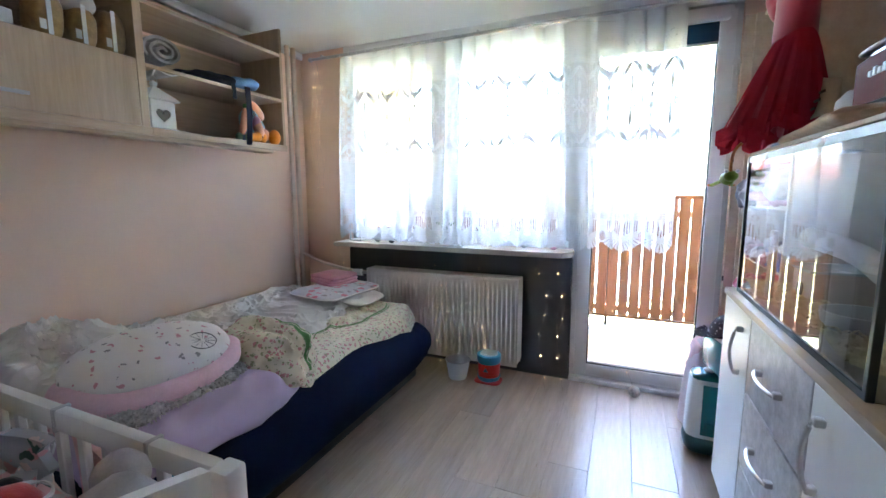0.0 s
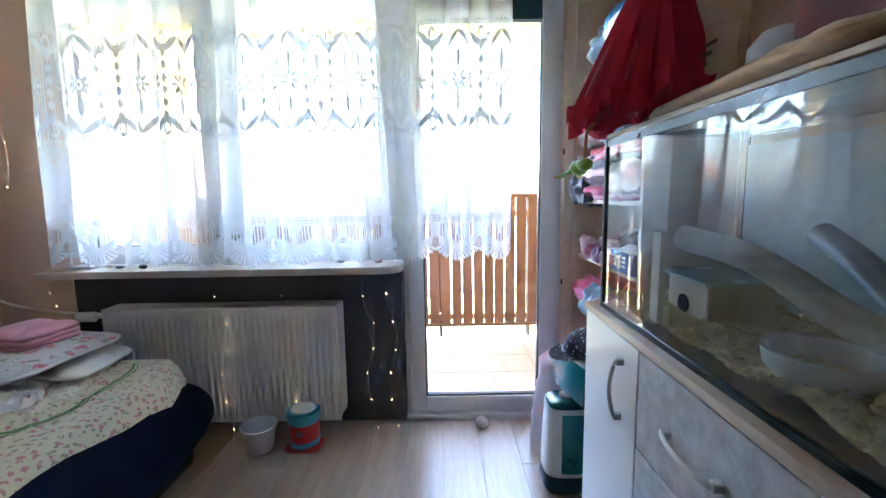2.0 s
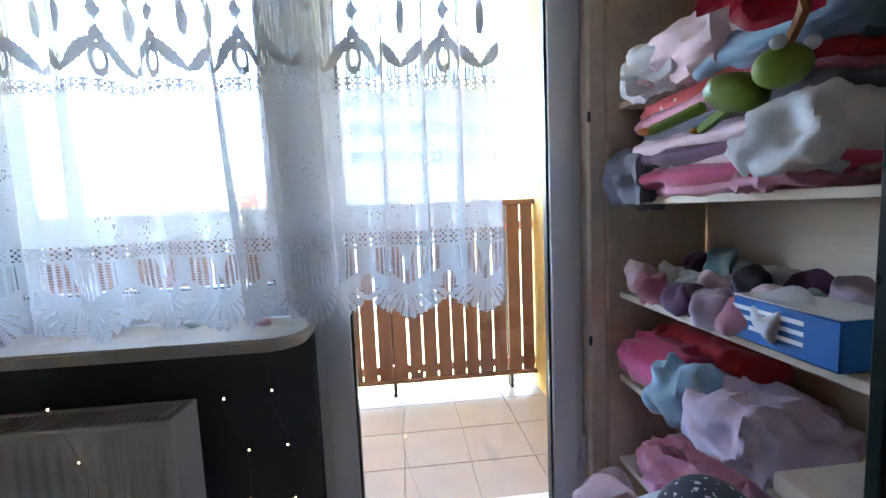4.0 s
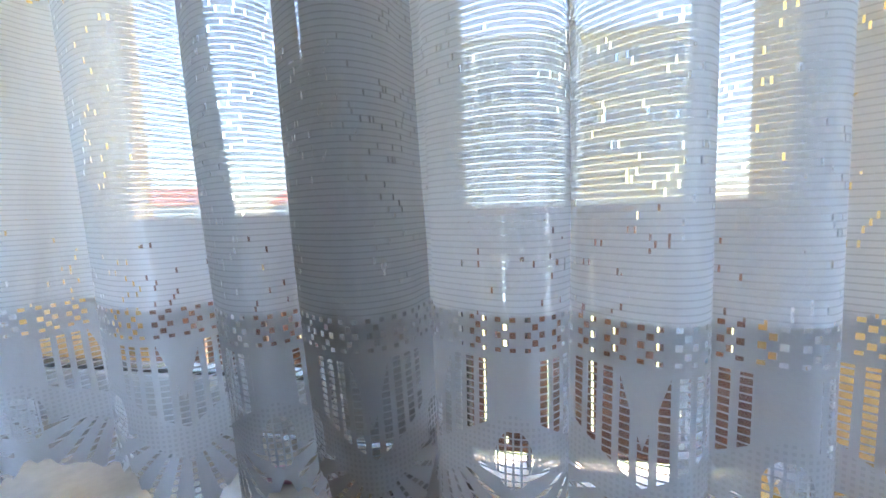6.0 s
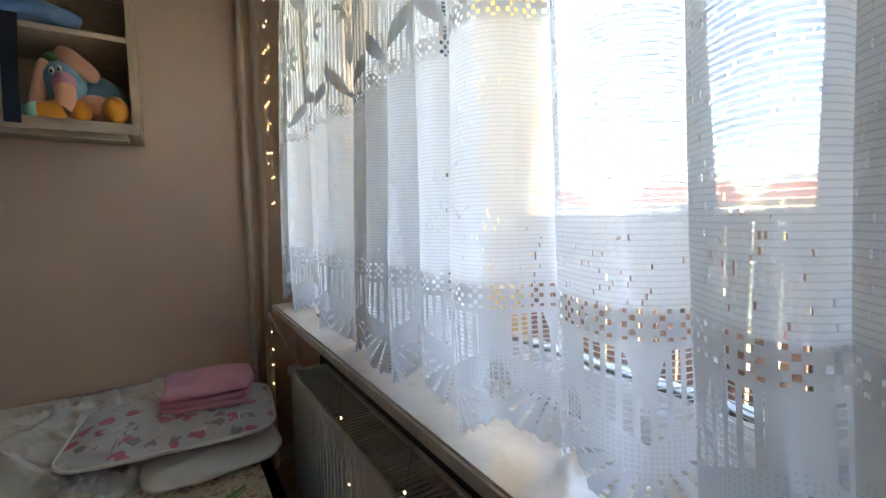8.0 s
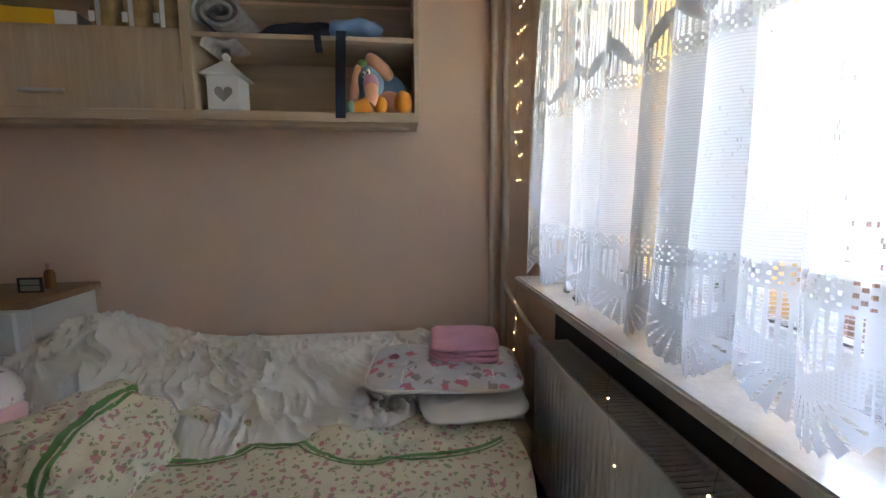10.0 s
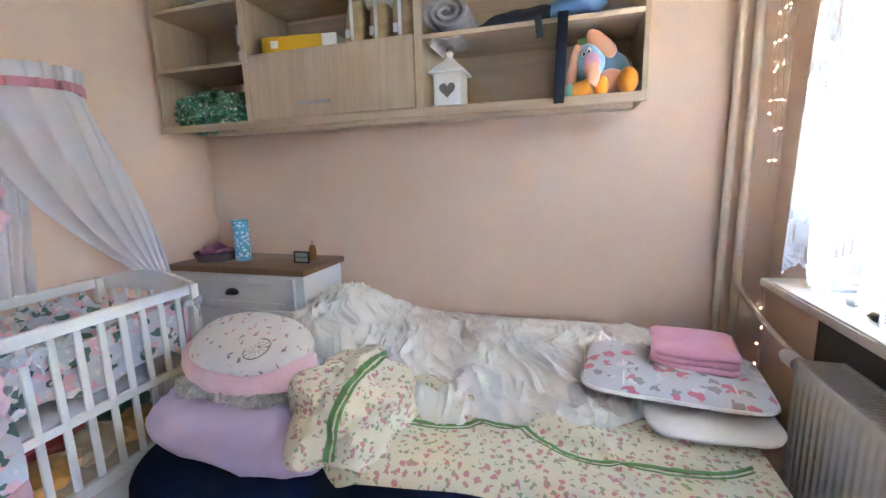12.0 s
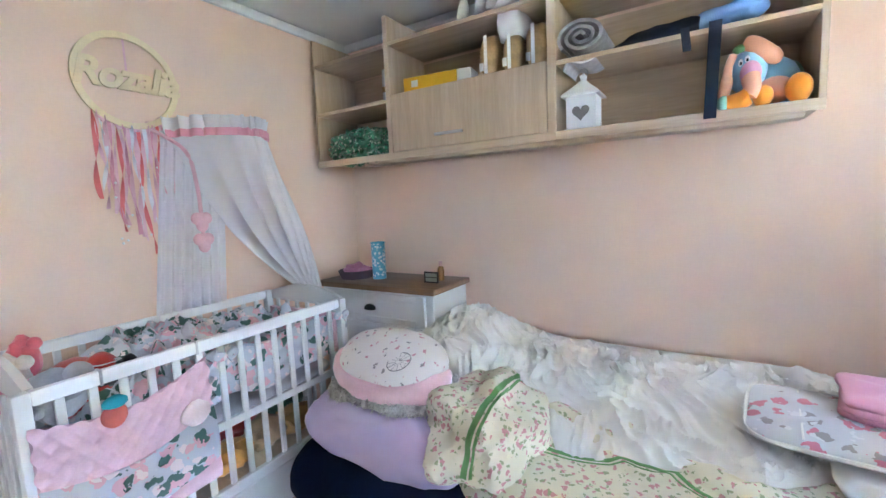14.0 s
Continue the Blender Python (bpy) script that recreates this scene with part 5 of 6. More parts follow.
# name ring with ribbons
sign = thing("name_ring", (1.41, -3.16, 1.76), "pale plywood name ring with pink ribbons on the wall", "wall decoration")
PLY = plain("plywood", (0.84, 0.70, 0.46), 0.6, 0.08, 20, 120, 0.1)
part("ring", surface(lambda u, v: (1.41 + (0.207 - 0.027 * v) * math.cos(2 * math.pi * u), RY + 0.012, 1.965 + (0.207 - 0.027 * v) * math.sin(2 * math.pi * u)), 64, 1, 0.014, loop=True), PLY, sign)
txt = bpy.data.curves.new("lettering", "FONT")
txt.body, txt.size, txt.extrude, txt.shear, txt.align_x = "Rozalia", 0.158, 0.006, 0.25, "CENTER"
txt.offset = 0.0055
txt.space_character = 0.92
word = new("lettering", txt)
word.matrix_world = Matrix.Translation((1.41, RY + 0.024, 1.93)) @ Euler((radians(90), 0, radians(180))).to_matrix().to_4x4()
bpy.context.view_layer.update()
me = bpy.data.meshes.new_from_object(word.evaluated_get(bpy.context.evaluated_depsgraph_get()))
me.transform(word.matrix_world)
bpy.data.objects.remove(word)
bm = bmesh.new()
bm.from_mesh(me)
part("lettering", bm, PLY, sign, "cut plywood lettering", smooth=False)
CORAL = plain("coral_ribbon", (0.80, 0.20, 0.20), 0.6, 0.1)
rng = random.Random(8)
for k in range(23):
    x = 1.56 - 0.3 * k / 22
    z = 1.965 - math.sqrt(max(0.0, 0.195**2 - (x - 1.41) ** 2))
    end = 1.22 + 0.22 * abs(k - 12) / 11 + rng.uniform(-0.05, 0.12) - (0.12 if k in (8, 9) else 0)
    w, f, ph = rng.uniform(0.012, 0.022), rng.uniform(5, 11), rng.uniform(0, 6)
    m_ = CORAL if k in (0, 6, 12, 18) else (PINK, BABY, TULLE, BABY)[k % 4]
    part("ribbon", surface(lambda u, v: (x + w * (u - 0.5) * math.cos(f * v + ph) + 0.02 * v * math.sin(5 * v + ph), RY + 0.02 + 0.006 * math.sin(f * v + ph) + w * (u - 0.5) * math.sin(f * v + ph), z + (end - z) * v), 2, 30, 0.001), m_, sign)
for k in range(14):
    part("bead", ball((1.3 + 0.22 * rng.random(), RY + 0.03, rng.uniform(1.25, 1.6)), (0.006, 0.006, 0.006), 1), PVC, sign)
for k in range(5):
    a = radians(-125 + 17 * k)
    part("flower", join(*[ball((1.41 + 0.2 * math.cos(a) + 0.014 * math.cos(b), RY + 0.02, 1.965 + 0.2 * math.sin(a) + 0.014 * math.sin(b)), (0.011, 0.006, 0.011), 2) for b in [1.256 * j for j in range(5)]]), BABY, sign, "small cloth flower")
part("hanging_loop", surface(lambda u, v: (1.407 + 0.008 * u, RY + 0.016, 2.17 - 0.16 * v + 0.01 * math.sin(9 * v) * u), 2, 14, 0.001), BABY, sign, "pale pink loop")

# ---- cabinet, terrarium and what stands on it ----
FX = 3.02  # front of the cabinet
CAP = grain("beige_worktop", (0.52, 0.40, 0.30), (0.62, 0.50, 0.39), "y", 0.4, 0.05)
cab = thing("sideboard", (3.28, -1.58, 0), "white sideboard with marbled grey drawers and steel handles", "sideboard")
part("body", box((FX + 0.02, -2.32, 0.06), (3.52, -0.865, 0.895), 0.003), WHITE, cab)
part("worktop", box((FX - 0.006, -2.33, 0.895), (3.53, -0.855, 0.921), 0.005, 2), CAP, cab, "beige worktop with worn edge")
part("plinth", box((FX + 0.05, -2.3, 0), (3.5, -0.88, 0.06), 0), BLACK, cab)


def bow(y0, z0, y1, z1):
    d = Vector((0, y1 - y0, z1 - z0))
    a = Vector((FX, y0, z0))
    return join(tube(curve([a + d * 0.06, a + d * 0.06 + Vector((-0.022, 0, 0)), a + d * 0.5 + Vector((-0.036, 0, 0)), a + d * 0.94 + Vector((-0.022, 0, 0)), a + d * 0.94], 6), 0.006, 8), box((FX - 0.022, min(y0, y1) - 0.006, min(z0, z1) - 0.006), (FX, min(y0, y1) + 0.014, min(z0, z1) + 0.014), 0.003), box((FX - 0.022, max(y0, y1) - 0.014, max(z0, z1) - 0.014), (FX, max(y0, y1) + 0.006, max(z0, z1) + 0.006), 0.003))


for y0, y1, hy in ((-1.262, -0.868, -1.17), (-2.318, -1.79, -1.86)):
    d = part("door", box((FX, y0, 0.065), (FX + 0.018, y1, 0.892), 0.003), WHITE, cab, "white cabinet door")
    part("handle", bow(hy, 0.655, hy, 0.83), STEEL, d, "brushed steel bow handle")
for z0, z1 in ((0.63, 0.892), (0.365, 0.625), (0.065, 0.36)):
    d = part("drawer", box((FX, -1.785, z0), (FX + 0.018, -1.267, z1), 0.003), MARBLED, cab, "marbled grey drawer front")
    part("handle", bow(-1.61, z1 - 0.13, -1.42, z1 - 0.13), STEEL, d, "brushed steel bow handle")

TX0, TX1, TY0, TY1, TZ0, TZ1 = 3.045, 3.5, -1.95, -0.945, 0.922, 1.467
tank = thing("terrarium", (3.27, -1.47, TZ0), "glass terrarium with wood shavings, branch and bowl inside", "terrarium")
for nm, lo, hi in (("front_pane", (TX0, TY0, TZ0), (TX0 + 0.006, TY1, TZ1)), ("back_pane", (TX1 - 0.006, TY0, TZ0), (TX1, TY1, TZ1)), ("side_pane", (TX0 + 0.007, TY0, TZ0), (TX1 - 0.007, TY0 + 0.006, TZ1)), ("side_pane", (TX0 + 0.007, TY1 - 0.006, TZ0), (TX1 - 0.007, TY1, TZ1))):
    ob = part(nm, box(lo, hi, 0), TANK, tank, "clear glass pane", smooth=False)
    ob.visible_shadow = False
SEAL = plain("dark_silicone", (0.008, 0.02, 0.022), 0.3, 0.1)
for x in (TX0, TX1):
    for y in (TY0, TY1):
        part("corner_seal", box((x - 0.005, y - 0.005, TZ0), (x + 0.011 if x < 3.2 else x + 0.004, y + 0.011, TZ1), 0.002), SEAL, tank)
part("bottom_seal", box((TX0 - 0.004, TY0, TZ0 - 0.001), (TX0 + 0.01, TY1, TZ0 + 0.018), 0.002), SEAL, tank)
part("top_frame", join(box((TX0 - 0.004, TY0, TZ1), (TX0 + 0.012, TY1, TZ1 + 0.012), 0.002), box((TX1 - 0.012, TY0, TZ1), (TX1 + 0.004, TY1, TZ1 + 0.012), 0.002)), PINE, tank)
part("top_seal", box((TX0 - 0.003, TY0, TZ1 - 0.025), (TX0 - 0.0005, TY1, TZ1 - 0.004), 0), SEAL, tank)
part("lid", box((TX0 + 0.013, TY0, TZ1), (TX1 - 0.013, TY1, TZ1 + 0.008), 0), TANK, tank, "clear glass lid", smooth=False).visible_shadow = False
SHAVE = plain("wood_shavings", (0.84, 0.64, 0.40), 0.9, 0.35, 30, 140, 0.9)
part("bedding", surface(lambda u, v: (TX0 + 0.008 + (TX1 - TX0 - 0.016) * u, TY0 + 0.008 + (TY1 - TY0 - 0.016) * v, TZ0 + 0.05 + 0.03 * noise.noise(Vector((u * 3, v * 6, 0))) + 0.008 * noise.noise(Vector((u * 30, v * 60, 0)))), 60, 120), SHAVE, tank, "loose golden wood shavings")
rng = random.Random(5)
bits = bmesh.new()
for k in range(900):
    u, v = rng.random(), rng.random()
    c = Vector((TX0 + 0.02 + (TX1 - TX0 - 0.04) * u, TY0 + 0.02 + (TY1 - TY0 - 0.04) * v, TZ0 + 0.056 + 0.03 * noise.noise(Vector((u * 3, v * 6, 0)))))
    a = Vector((rng.uniform(-1, 1), rng.uniform(-1, 1), rng.uniform(-0.2, 0.6))).normalized() * rng.uniform(0.005, 0.011)
    b = a.cross(Vector((rng.uniform(-0.5, 0.5), rng.uniform(-0.5, 0.5), 1))).normalized() * 0.004
    q = [bits.verts.new(p) for p in (c - a - b, c - a + b, c + Vector((0, 0, 0.004)) + b, c + Vector((0, 0, 0.004)) - b, c + a + b, c + a - b)]
    bits.faces.new((q[0], q[1], q[2], q[3]))
    bits.faces.new((q[3], q[2], q[4], q[5]))
tagged(part("shavings", bits, SHAVE, tank, smooth=False), kind="stuff")
# added pale sheet: its colour imitates haze and reflections in the tank glass
part("back_sheet", box((TX1 - 0.012, TY0 + 0.01, TZ0 + 0.02), (TX1 - 0.008, TY1 - 0.01, TZ1 - 0.03), 0), plain("painted_haze", (0.62, 0.66, 0.67), 0.8, 0.2, 4, 40, 0.1), tank, "added grey green sheet coloured like the haze in the glass", smooth=False)
part("branch", tube(curve([(3.2, -1.12, 1.17), (3.28, -1.3, 1.13), (3.32, -1.55, 1.03), (3.36, -1.8, 0.99)], 8), 0.035, 12), plain("pale_branch", (0.55, 0.48, 0.40), 0.9, 0.2, 20, 120, 0.5), tank, "pale round branch")
part("pipe", tube(curve([(3.36, -1.38, 1.2), (3.34, -1.5, 1.15), (3.25, -1.72, 1.07), (3.2, -1.9, 0.99)], 8), 0.028, 12), plain("grey_pipe", (0.22, 0.25, 0.28), 0.5, 0.2), tank, "grey climbing pipe")
hut = part("hut", join(box((3.17, -1.3, 0.94), (3.34, -1.12, 1.07), 0.004)), PINE, tank, "small wooden hut")
# no hole is cut: a black disc imitates the shaded entrance
part("hut_door", tube([(3.169, -1.2, 1.0), (3.166, -1.2, 1.0)], 0.025, 16), BLACK, hut)
part("hut_roof", box((3.15, -1.32, 1.07), (3.36, -1.1, 1.078), 0.001), plain("frosted_sheet", (0.6, 0.7, 0.68), 0.25), hut)
part("bowl", lathe((3.17, -1.62, 0.965), [(0.06, 0), (0.085, 0.03), (0.09, 0.06), (0.083, 0.06), (0.07, 0.015)], 28), plain("white_ceramic", (0.72, 0.70, 0.66), 0.3), tank, "white ceramic bowl")
part("divider", box((3.06, -1.275, 0.97), (3.075, -1.235, 1.2), 0.002), PINE, tank, "upright wooden batten")

bd = thing("cork_board", (3.22, -1.5, TZ1 + 0.013), "rough tan padded board lying on the terrarium", "board")
part("pad", cushion((3.17, -1.46, TZ1 + 0.033), (0.26, 0.72, 0.04), (0, 0, -6), 6, 0.006, 2.0, 60, 14), plain("tan_plush", (0.58, 0.38, 0.22), 0.95, 0.2, 40, 260, 0.8, sheen=0.3), bd)
TOPZ = TZ1 + 0.054
sack = thing("food_sack", (3.15, -1.29, TOPZ), "creased kraft paper food bag standing on the board", "bag")
part("paper", surface(lambda u, v: (3.15 + (0.045 * (1 - v) + 0.004) * math.cos(2 * math.pi * u), -1.29 + (0.07 + 0.02 * v) * math.sin(2 * math.pi * u), TOPZ + 0.15 * v + 0.02 * v * math.sin(2 * math.pi * u) + wrinkle((u * 4, v * 3, 0), 2, 0.003)), 40, 16, 0.001, loop=True), plain("kraft_paper", (0.62, 0.47, 0.32), 0.7, 0.12, 15, 120, 0.4), sack)
for k in range(4):
    part("print_bar", box((3.15 - 0.052 + 0.010 * k, -1.33, TOPZ + 0.03 + 0.025 * k), (3.15 - 0.049 + 0.010 * k, -1.27 + 0.01 * (k % 2), TOPZ + 0.037 + 0.025 * k), 0), plain("brown_ink", (0.14, 0.07, 0.04)), sack)
dish = thing("white_food_dish", (3.17, -1.475, TOPZ), "glossy white pet dish with dark opening", "dish")
part("shell", lathe((3.17, -1.475, TOPZ), [(0.05, 0), (0.062, 0.02), (0.06, 0.05), (0.04, 0.075), (0.034, 0.072), (0.03, 0.05)], 24), PVC, dish)
# black disc puts the shade of the dish's inside into colour
part("well", lathe((3.17, -1.475, TOPZ + 0.056), [(0.031, 0), (0.031, 0.004)], 20), BLACK, dish, "black disc for the shaded inside")
jar = thing("treat_tub", (3.2, -1.69, TOPZ), "clear plastic tub with dark red label and treats", "tub")
ob = part("tub", surface(lambda u, v: (3.2 + 0.09 * math.copysign(abs(math.cos(6.2832 * u)) ** 0.6, math.cos(6.2832 * u)), -1.69 + 0.14 * math.copysign(abs(math.sin(6.2832 * u)) ** 0.6, math.sin(6.2832 * u)), TOPZ - 0.02 + 0.15 * v), 48, 4, 0.003, loop=True), TANK, jar, "clear plastic wall")
ob.visible_shadow = False
part("lid", cushion((3.2, -1.69, TOPZ + 0.14), (0.20, 0.30, 0.03), (0, 0, 0), 5, 0, 0), plain("clear_lid", (0.75, 0.76, 0.78), 0.15, 0.03, transmit=0.6), jar, "clear plastic lid")
part("wrapper", surface(lambda u, v: (3.2 - 0.097 + 0.006 * abs(u - 0.5) ** 3 * 8, -1.81 + 0.24 * u, TOPZ + 0.012 + 0.105 * v), 24, 2, 0.001), plain("maroon_label", (0.12, 0.006, 0.006), 0.75), jar, "dark red paper label")
for k in range(5):
    part("letter_bar", box((3.097, -1.75 + 0.02 * k, TOPZ + 0.07), (3.1022, -1.738 + 0.02 * k, TOPZ + 0.083 + 0.005 * (k % 2)), 0.001), PVC, jar)
for k in range(16):
    part("treat", ball((3.2 + rng.uniform(-0.06, 0.06), -1.69 + rng.uniform(-0.1, 0.1), TOPZ + 0.012 + 0.012 * rng.random()), (0.014, 0.018, 0.008), 1, 0.3, k), plain("treat_brown", (0.45, 0.2, 0.05), 0.8) if k == 0 else bpy.data.materials["treat_brown"], jar)
single("dark_cushion", cushion((3.25, -1.07, TZ1 + 0.03), (0.26, 0.14, 0.05), (0, 0, 0), 4, 0.01, 1.0), plain("dark_navy_cloth", (0.02, 0.025, 0.05), 0.85, 0.2), "dark folded cloth on the terrarium lid", "cloth")

# red tulle dress on a hanger
dress = thing("red_dress", (3.14, -1.07, 1.52), "red tulle child's dress hanging over the terrarium", "dress")
DC = Vector((3.12, -1.04, 0))


def skirt(z0, z1, r0, r1, ph):
    def fn(u, v):
        a = 2 * math.pi * u
        r = r0 + (r1 - r0) * v ** 0.8
        k = 1 + (0.10 * v) * math.sin(17 * a + ph) + 0.05 * v * math.sin(29 * a)
        return DC + Vector((0.45 * r * k * math.cos(a) - 0.05 * v, r * k * math.sin(a), z0 + (z1 - z0) * v + 0.02 * v * math.sin(7 * a + ph)))

    return fn


part("skirt_lining", surface(skirt(1.86, 1.56, 0.10, 0.26, 0), 120, 16, loop=True), RED, dress)
part("skirt_layer", surface(skirt(1.87, 1.54, 0.105, 0.29, 1), 150, 16, loop=True), RED_TULLE, dress)
part("skirt_layer", surface(skirt(1.87, 1.52, 0.11, 0.31, 2), 150, 16, loop=True), RED_TULLE, dress)
part("hem_ruffle", surface(lambda u, v: Vector(skirt(1.87, 1.52, 0.11, 0.307, 2)(u, 1)) + Vector((0.012 * math.sin(70 * u), 0.012 * math.cos(80 * u), -0.012 + 0.05 * v)), 200, 5, loop=True), RED_TULLE, dress, "gathered red hem ruffle")
part("bodice", surface(lambda u, v: DC + Vector((0.06 * math.cos(2 * math.pi * u) * (1 - 0.2 * v), (0.105 + 0.05 * v) * math.sin(2 * math.pi * u), 1.86 + 0.22 * v)), 40, 10, 0.003, loop=True), RED, dress)
for y in (-0.15, 0.15):
    part("sleeve", cushion((DC.x, DC.y + y, 2.05), (0.09, 0.09, 0.12), (25 if y < 0 else -25, 0, 0), 2.4, 0.012, y), RED, dress)
part("hanger", join(tube(curve([(DC.x, DC.y - 0.17, 2.06), (DC.x, DC.y, 2.12), (DC.x, DC.y + 0.17, 2.06)], 6), 0.006, 6), tube(curve([(DC.x, DC.y, 2.12), (DC.x, DC.y, 2.2), (DC.x + 0.03, DC.y + 0.02, 2.22), (DC.x + 0.08, DC.y + 0.05, 2.24)], 5), 0.003, 6)), PVC, dress, "white plastic hanger")

frog = thing("toy_frog", (3.0, -0.84, 1.35), "green rubber frog hanging by its orange legs", "toy")
FROG = plain("frog_green", (0.24, 0.38, 0.05), 0.4, 0.15)
LEG = plain("frog_orange", (0.65, 0.25, 0.06), 0.45)
part("body", ball((3.0, -0.80, 1.385), (0.028, 0.045, 0.024), 3, 0.1, 0, (20, 0, 0)), FROG, frog)
part("head", ball((3.0, -0.865, 1.395), (0.027, 0.028, 0.023), 3), FROG, frog)
for dx in (-0.02, 0.02):
    part("eye", ball((3.0 + dx, -0.88, 1.415), (0.008, 0.008, 0.008), 2), PVC, frog)
    part("front_leg", tube(curve([(3.0 + dx, -0.77, 1.375), (3.0 + 1.6 * dx, -0.72, 1.365), (3.0 + 2 * dx, -0.69, 1.36)], 4), 0.008, 6), FROG, frog)
    part("foot", ball((3.0 + 2.1 * dx, -0.68, 1.36), (0.015, 0.012, 0.006), 2), LEG, frog)
part("back_leg", tube(curve([(3.0, -0.86, 1.40), (2.99, -0.9, 1.45), (3.01, -0.85, 1.5), (3.03, -0.86, 1.53)], 5), 0.006, 6), LEG, frog, "orange leg")

# ---- wardrobe with open shelves ----
WX, WY0, WY1 = 3.215, -0.84, -0.012
ward = thing("open_wardrobe", (3.38, -0.43, 0), "open pale oak wardrobe packed with folded children's clothes", "wardrobe")
part("side_panel", box((WX, WY1 - 0.045, 0), (3.54, WY1 - 0.02, 2.3), 0.002), PINE, ward)
part("side_panel", box((WX, WY0, 0), (3.54, WY0 + 0.02, 2.3), 0.002), PINE, ward)
part("front_stile", box((3.165, WY1 - 0.03, 0), (WX - 0.001, WY1, 2.3), 0.002), PINE, ward)
part("back_panel", box((3.541, WY0, 0), (3.548, WY1, 2.3), 0), PINE, ward, smooth=False)
SH = (0.1, 0.41, 0.685, 0.955, 1.245, 1.53, 1.86, 2.28)
for z in SH:
    part("shelf_board", box((WX + 0.035, WY0 + 0.021, z), (3.54, WY1 - 0.046, z + 0.02), 0.002), PINE, ward)
for z in (0.8, 1.5):
    part("hinge", box((3.158, WY1 - 0.034, z), (3.166, WY1 - 0.026, z + 0.03), 0.001), BLACK, ward)
tones = {"rose": (0.62, 0.24, 0.32), "blush": (0.74, 0.50, 0.52), "plum": (0.14, 0.05, 0.10), "slate": (0.13, 0.12, 0.15), "denim": (0.20, 0.29, 0.40), "scarlet": (0.50, 0.03, 0.04), "white": (0.72, 0.70, 0.72), "berry": (0.50, 0.05, 0.14), "mint": (0.28, 0.40, 0.38), "sky": (0.36, 0.52, 0.66), "lilac": (0.56, 0.42, 0.52)}
CLOTH = {k: plain(k + "_knit", c, 0.92, 0.2, 16, 320, 0.5, sheen=0.3) for k, c in tones.items()}
CLOTH["dotted"] = printed("dotted_scarlet", (0.50, 0.03, 0.03), ((0.75, 0.7, 0.68),), 0.03, 0.2)


def garment(nm, tone, x, y, z, sx, sy, sz, turn=(0, 0, 0), seed=0.0, lb="", crease=0.012, power=3.2):
    return single(nm, cushion((x, y, z), (sx, sy, sz), turn, power, crease, seed, 64, 28, freq=17), CLOTH[tone], lb, "clothing", "clothes in the wardrobe")


rng = random.Random(12)
for k, (tone, h, lb) in enumerate((("rose", 0.03, "folded rose top in the wardrobe pile"), ("berry", 0.028, "folded berry red top in the wardrobe pile"), ("blush", 0.025, "folded blush pink top in the wardrobe pile"), ("plum", 0.03, "folded dark plum trousers in the pile"), ("blush", 0.028, "folded blush pink leggings in the pile"), ("slate", 0.04, "folded slate grey jumper in the pile"), ("rose", 0.025, "folded rose pink top in the pile"), ("dotted", 0.04, "folded red dotted dress on the pile"), ("denim", 0.06, "folded pale denim jeans on top of the pile"))):
    z = 1.266 + sum((0.03, 0.028, 0.025, 0.03, 0.028, 0.04, 0.025, 0.04, 0.06)[:k]) + h / 2
    garment("folded_garment", tone, 3.37 + rng.uniform(-0.015, 0.015), -0.43 + rng.uniform(-0.03, 0.03) - (0.12 if k == 8 else 0), z, 0.27, 0.56 if k < 8 else 0.36, h * 1.15, (0, rng.uniform(-3, 3), rng.uniform(-5, 5)), k * 1.3, lb, 0.016, 4.5)
garment("slate_hood", "slate", 3.27, -0.17, 1.32, 0.12, 0.2, 0.11, (0, 0, 10), 4.0, "slate grey jumper hanging over the shelf edge", 0.03)
garment("white_vest", "white", 3.29, -0.62, 1.36, 0.16, 0.2, 0.12, (0, 0, 0), 6.0, "white vest pushed onto the shelf", 0.02)
socks = ("blush", "white", "plum", "rose", "white", "mint", "plum", "blush", "sky", "lilac", "slate", "white", "rose", "blush", "plum", "white", "mint", "lilac")
for k, tone in enumerate(socks):
    row = k % 3
    garment("rolled_sock", tone, 3.27 + 0.09 * row, -0.14 - 0.045 * (k // 3) * 2 + rng.uniform(-0.02, 0.02), 1.004 + 0.02 * row + (0.03 if k % 5 == 0 else 0), 0.08, 0.056, 0.05, (rng.uniform(-20, 20), rng.uniform(-20, 20), rng.uniform(0, 180)), k * 2.1, "rolled " + {"blush": "blush pink", "white": "white", "plum": "dark plum", "rose": "rose pink", "mint": "muted green", "sky": "sky blue", "lilac": "lilac", "slate": "slate grey"}[tone] + " child's sock on the shelf", 0.018, 2.4)
garment("crimson_bag", "berry", 3.33, -0.24, 0.79, 0.24, 0.30, 0.14, (0, 12, 8), 3.0, "crimson folded cloth bag on the shelf", 0.01, 4)
garment("red_backing", "scarlet", 3.42, -0.25, 0.8, 0.2, 0.34, 0.18, (0, 0, 0), 5.0, "dark red folded garment on the shelf", 0.012, 4)
garment("white_knit", "sky", 3.25, -0.38, 0.78, 0.1, 0.16, 0.13, (0, 20, 30), 7.0, "pale blue knitted sleeve on the shelf", 0.02)
garment("lilac_knit", "lilac", 3.31, -0.52, 0.77, 0.22, 0.26, 0.13, (0, 6, 0), 9.0, "pale lilac knitted jumper on the shelf", 0.02)
garment("blush_bundle", "blush", 3.35, -0.4, 1.6, 0.26, 0.5, 0.1, (0, 0, 0), 2.0, "crumpled blush garment on the upper shelf", 0.03)
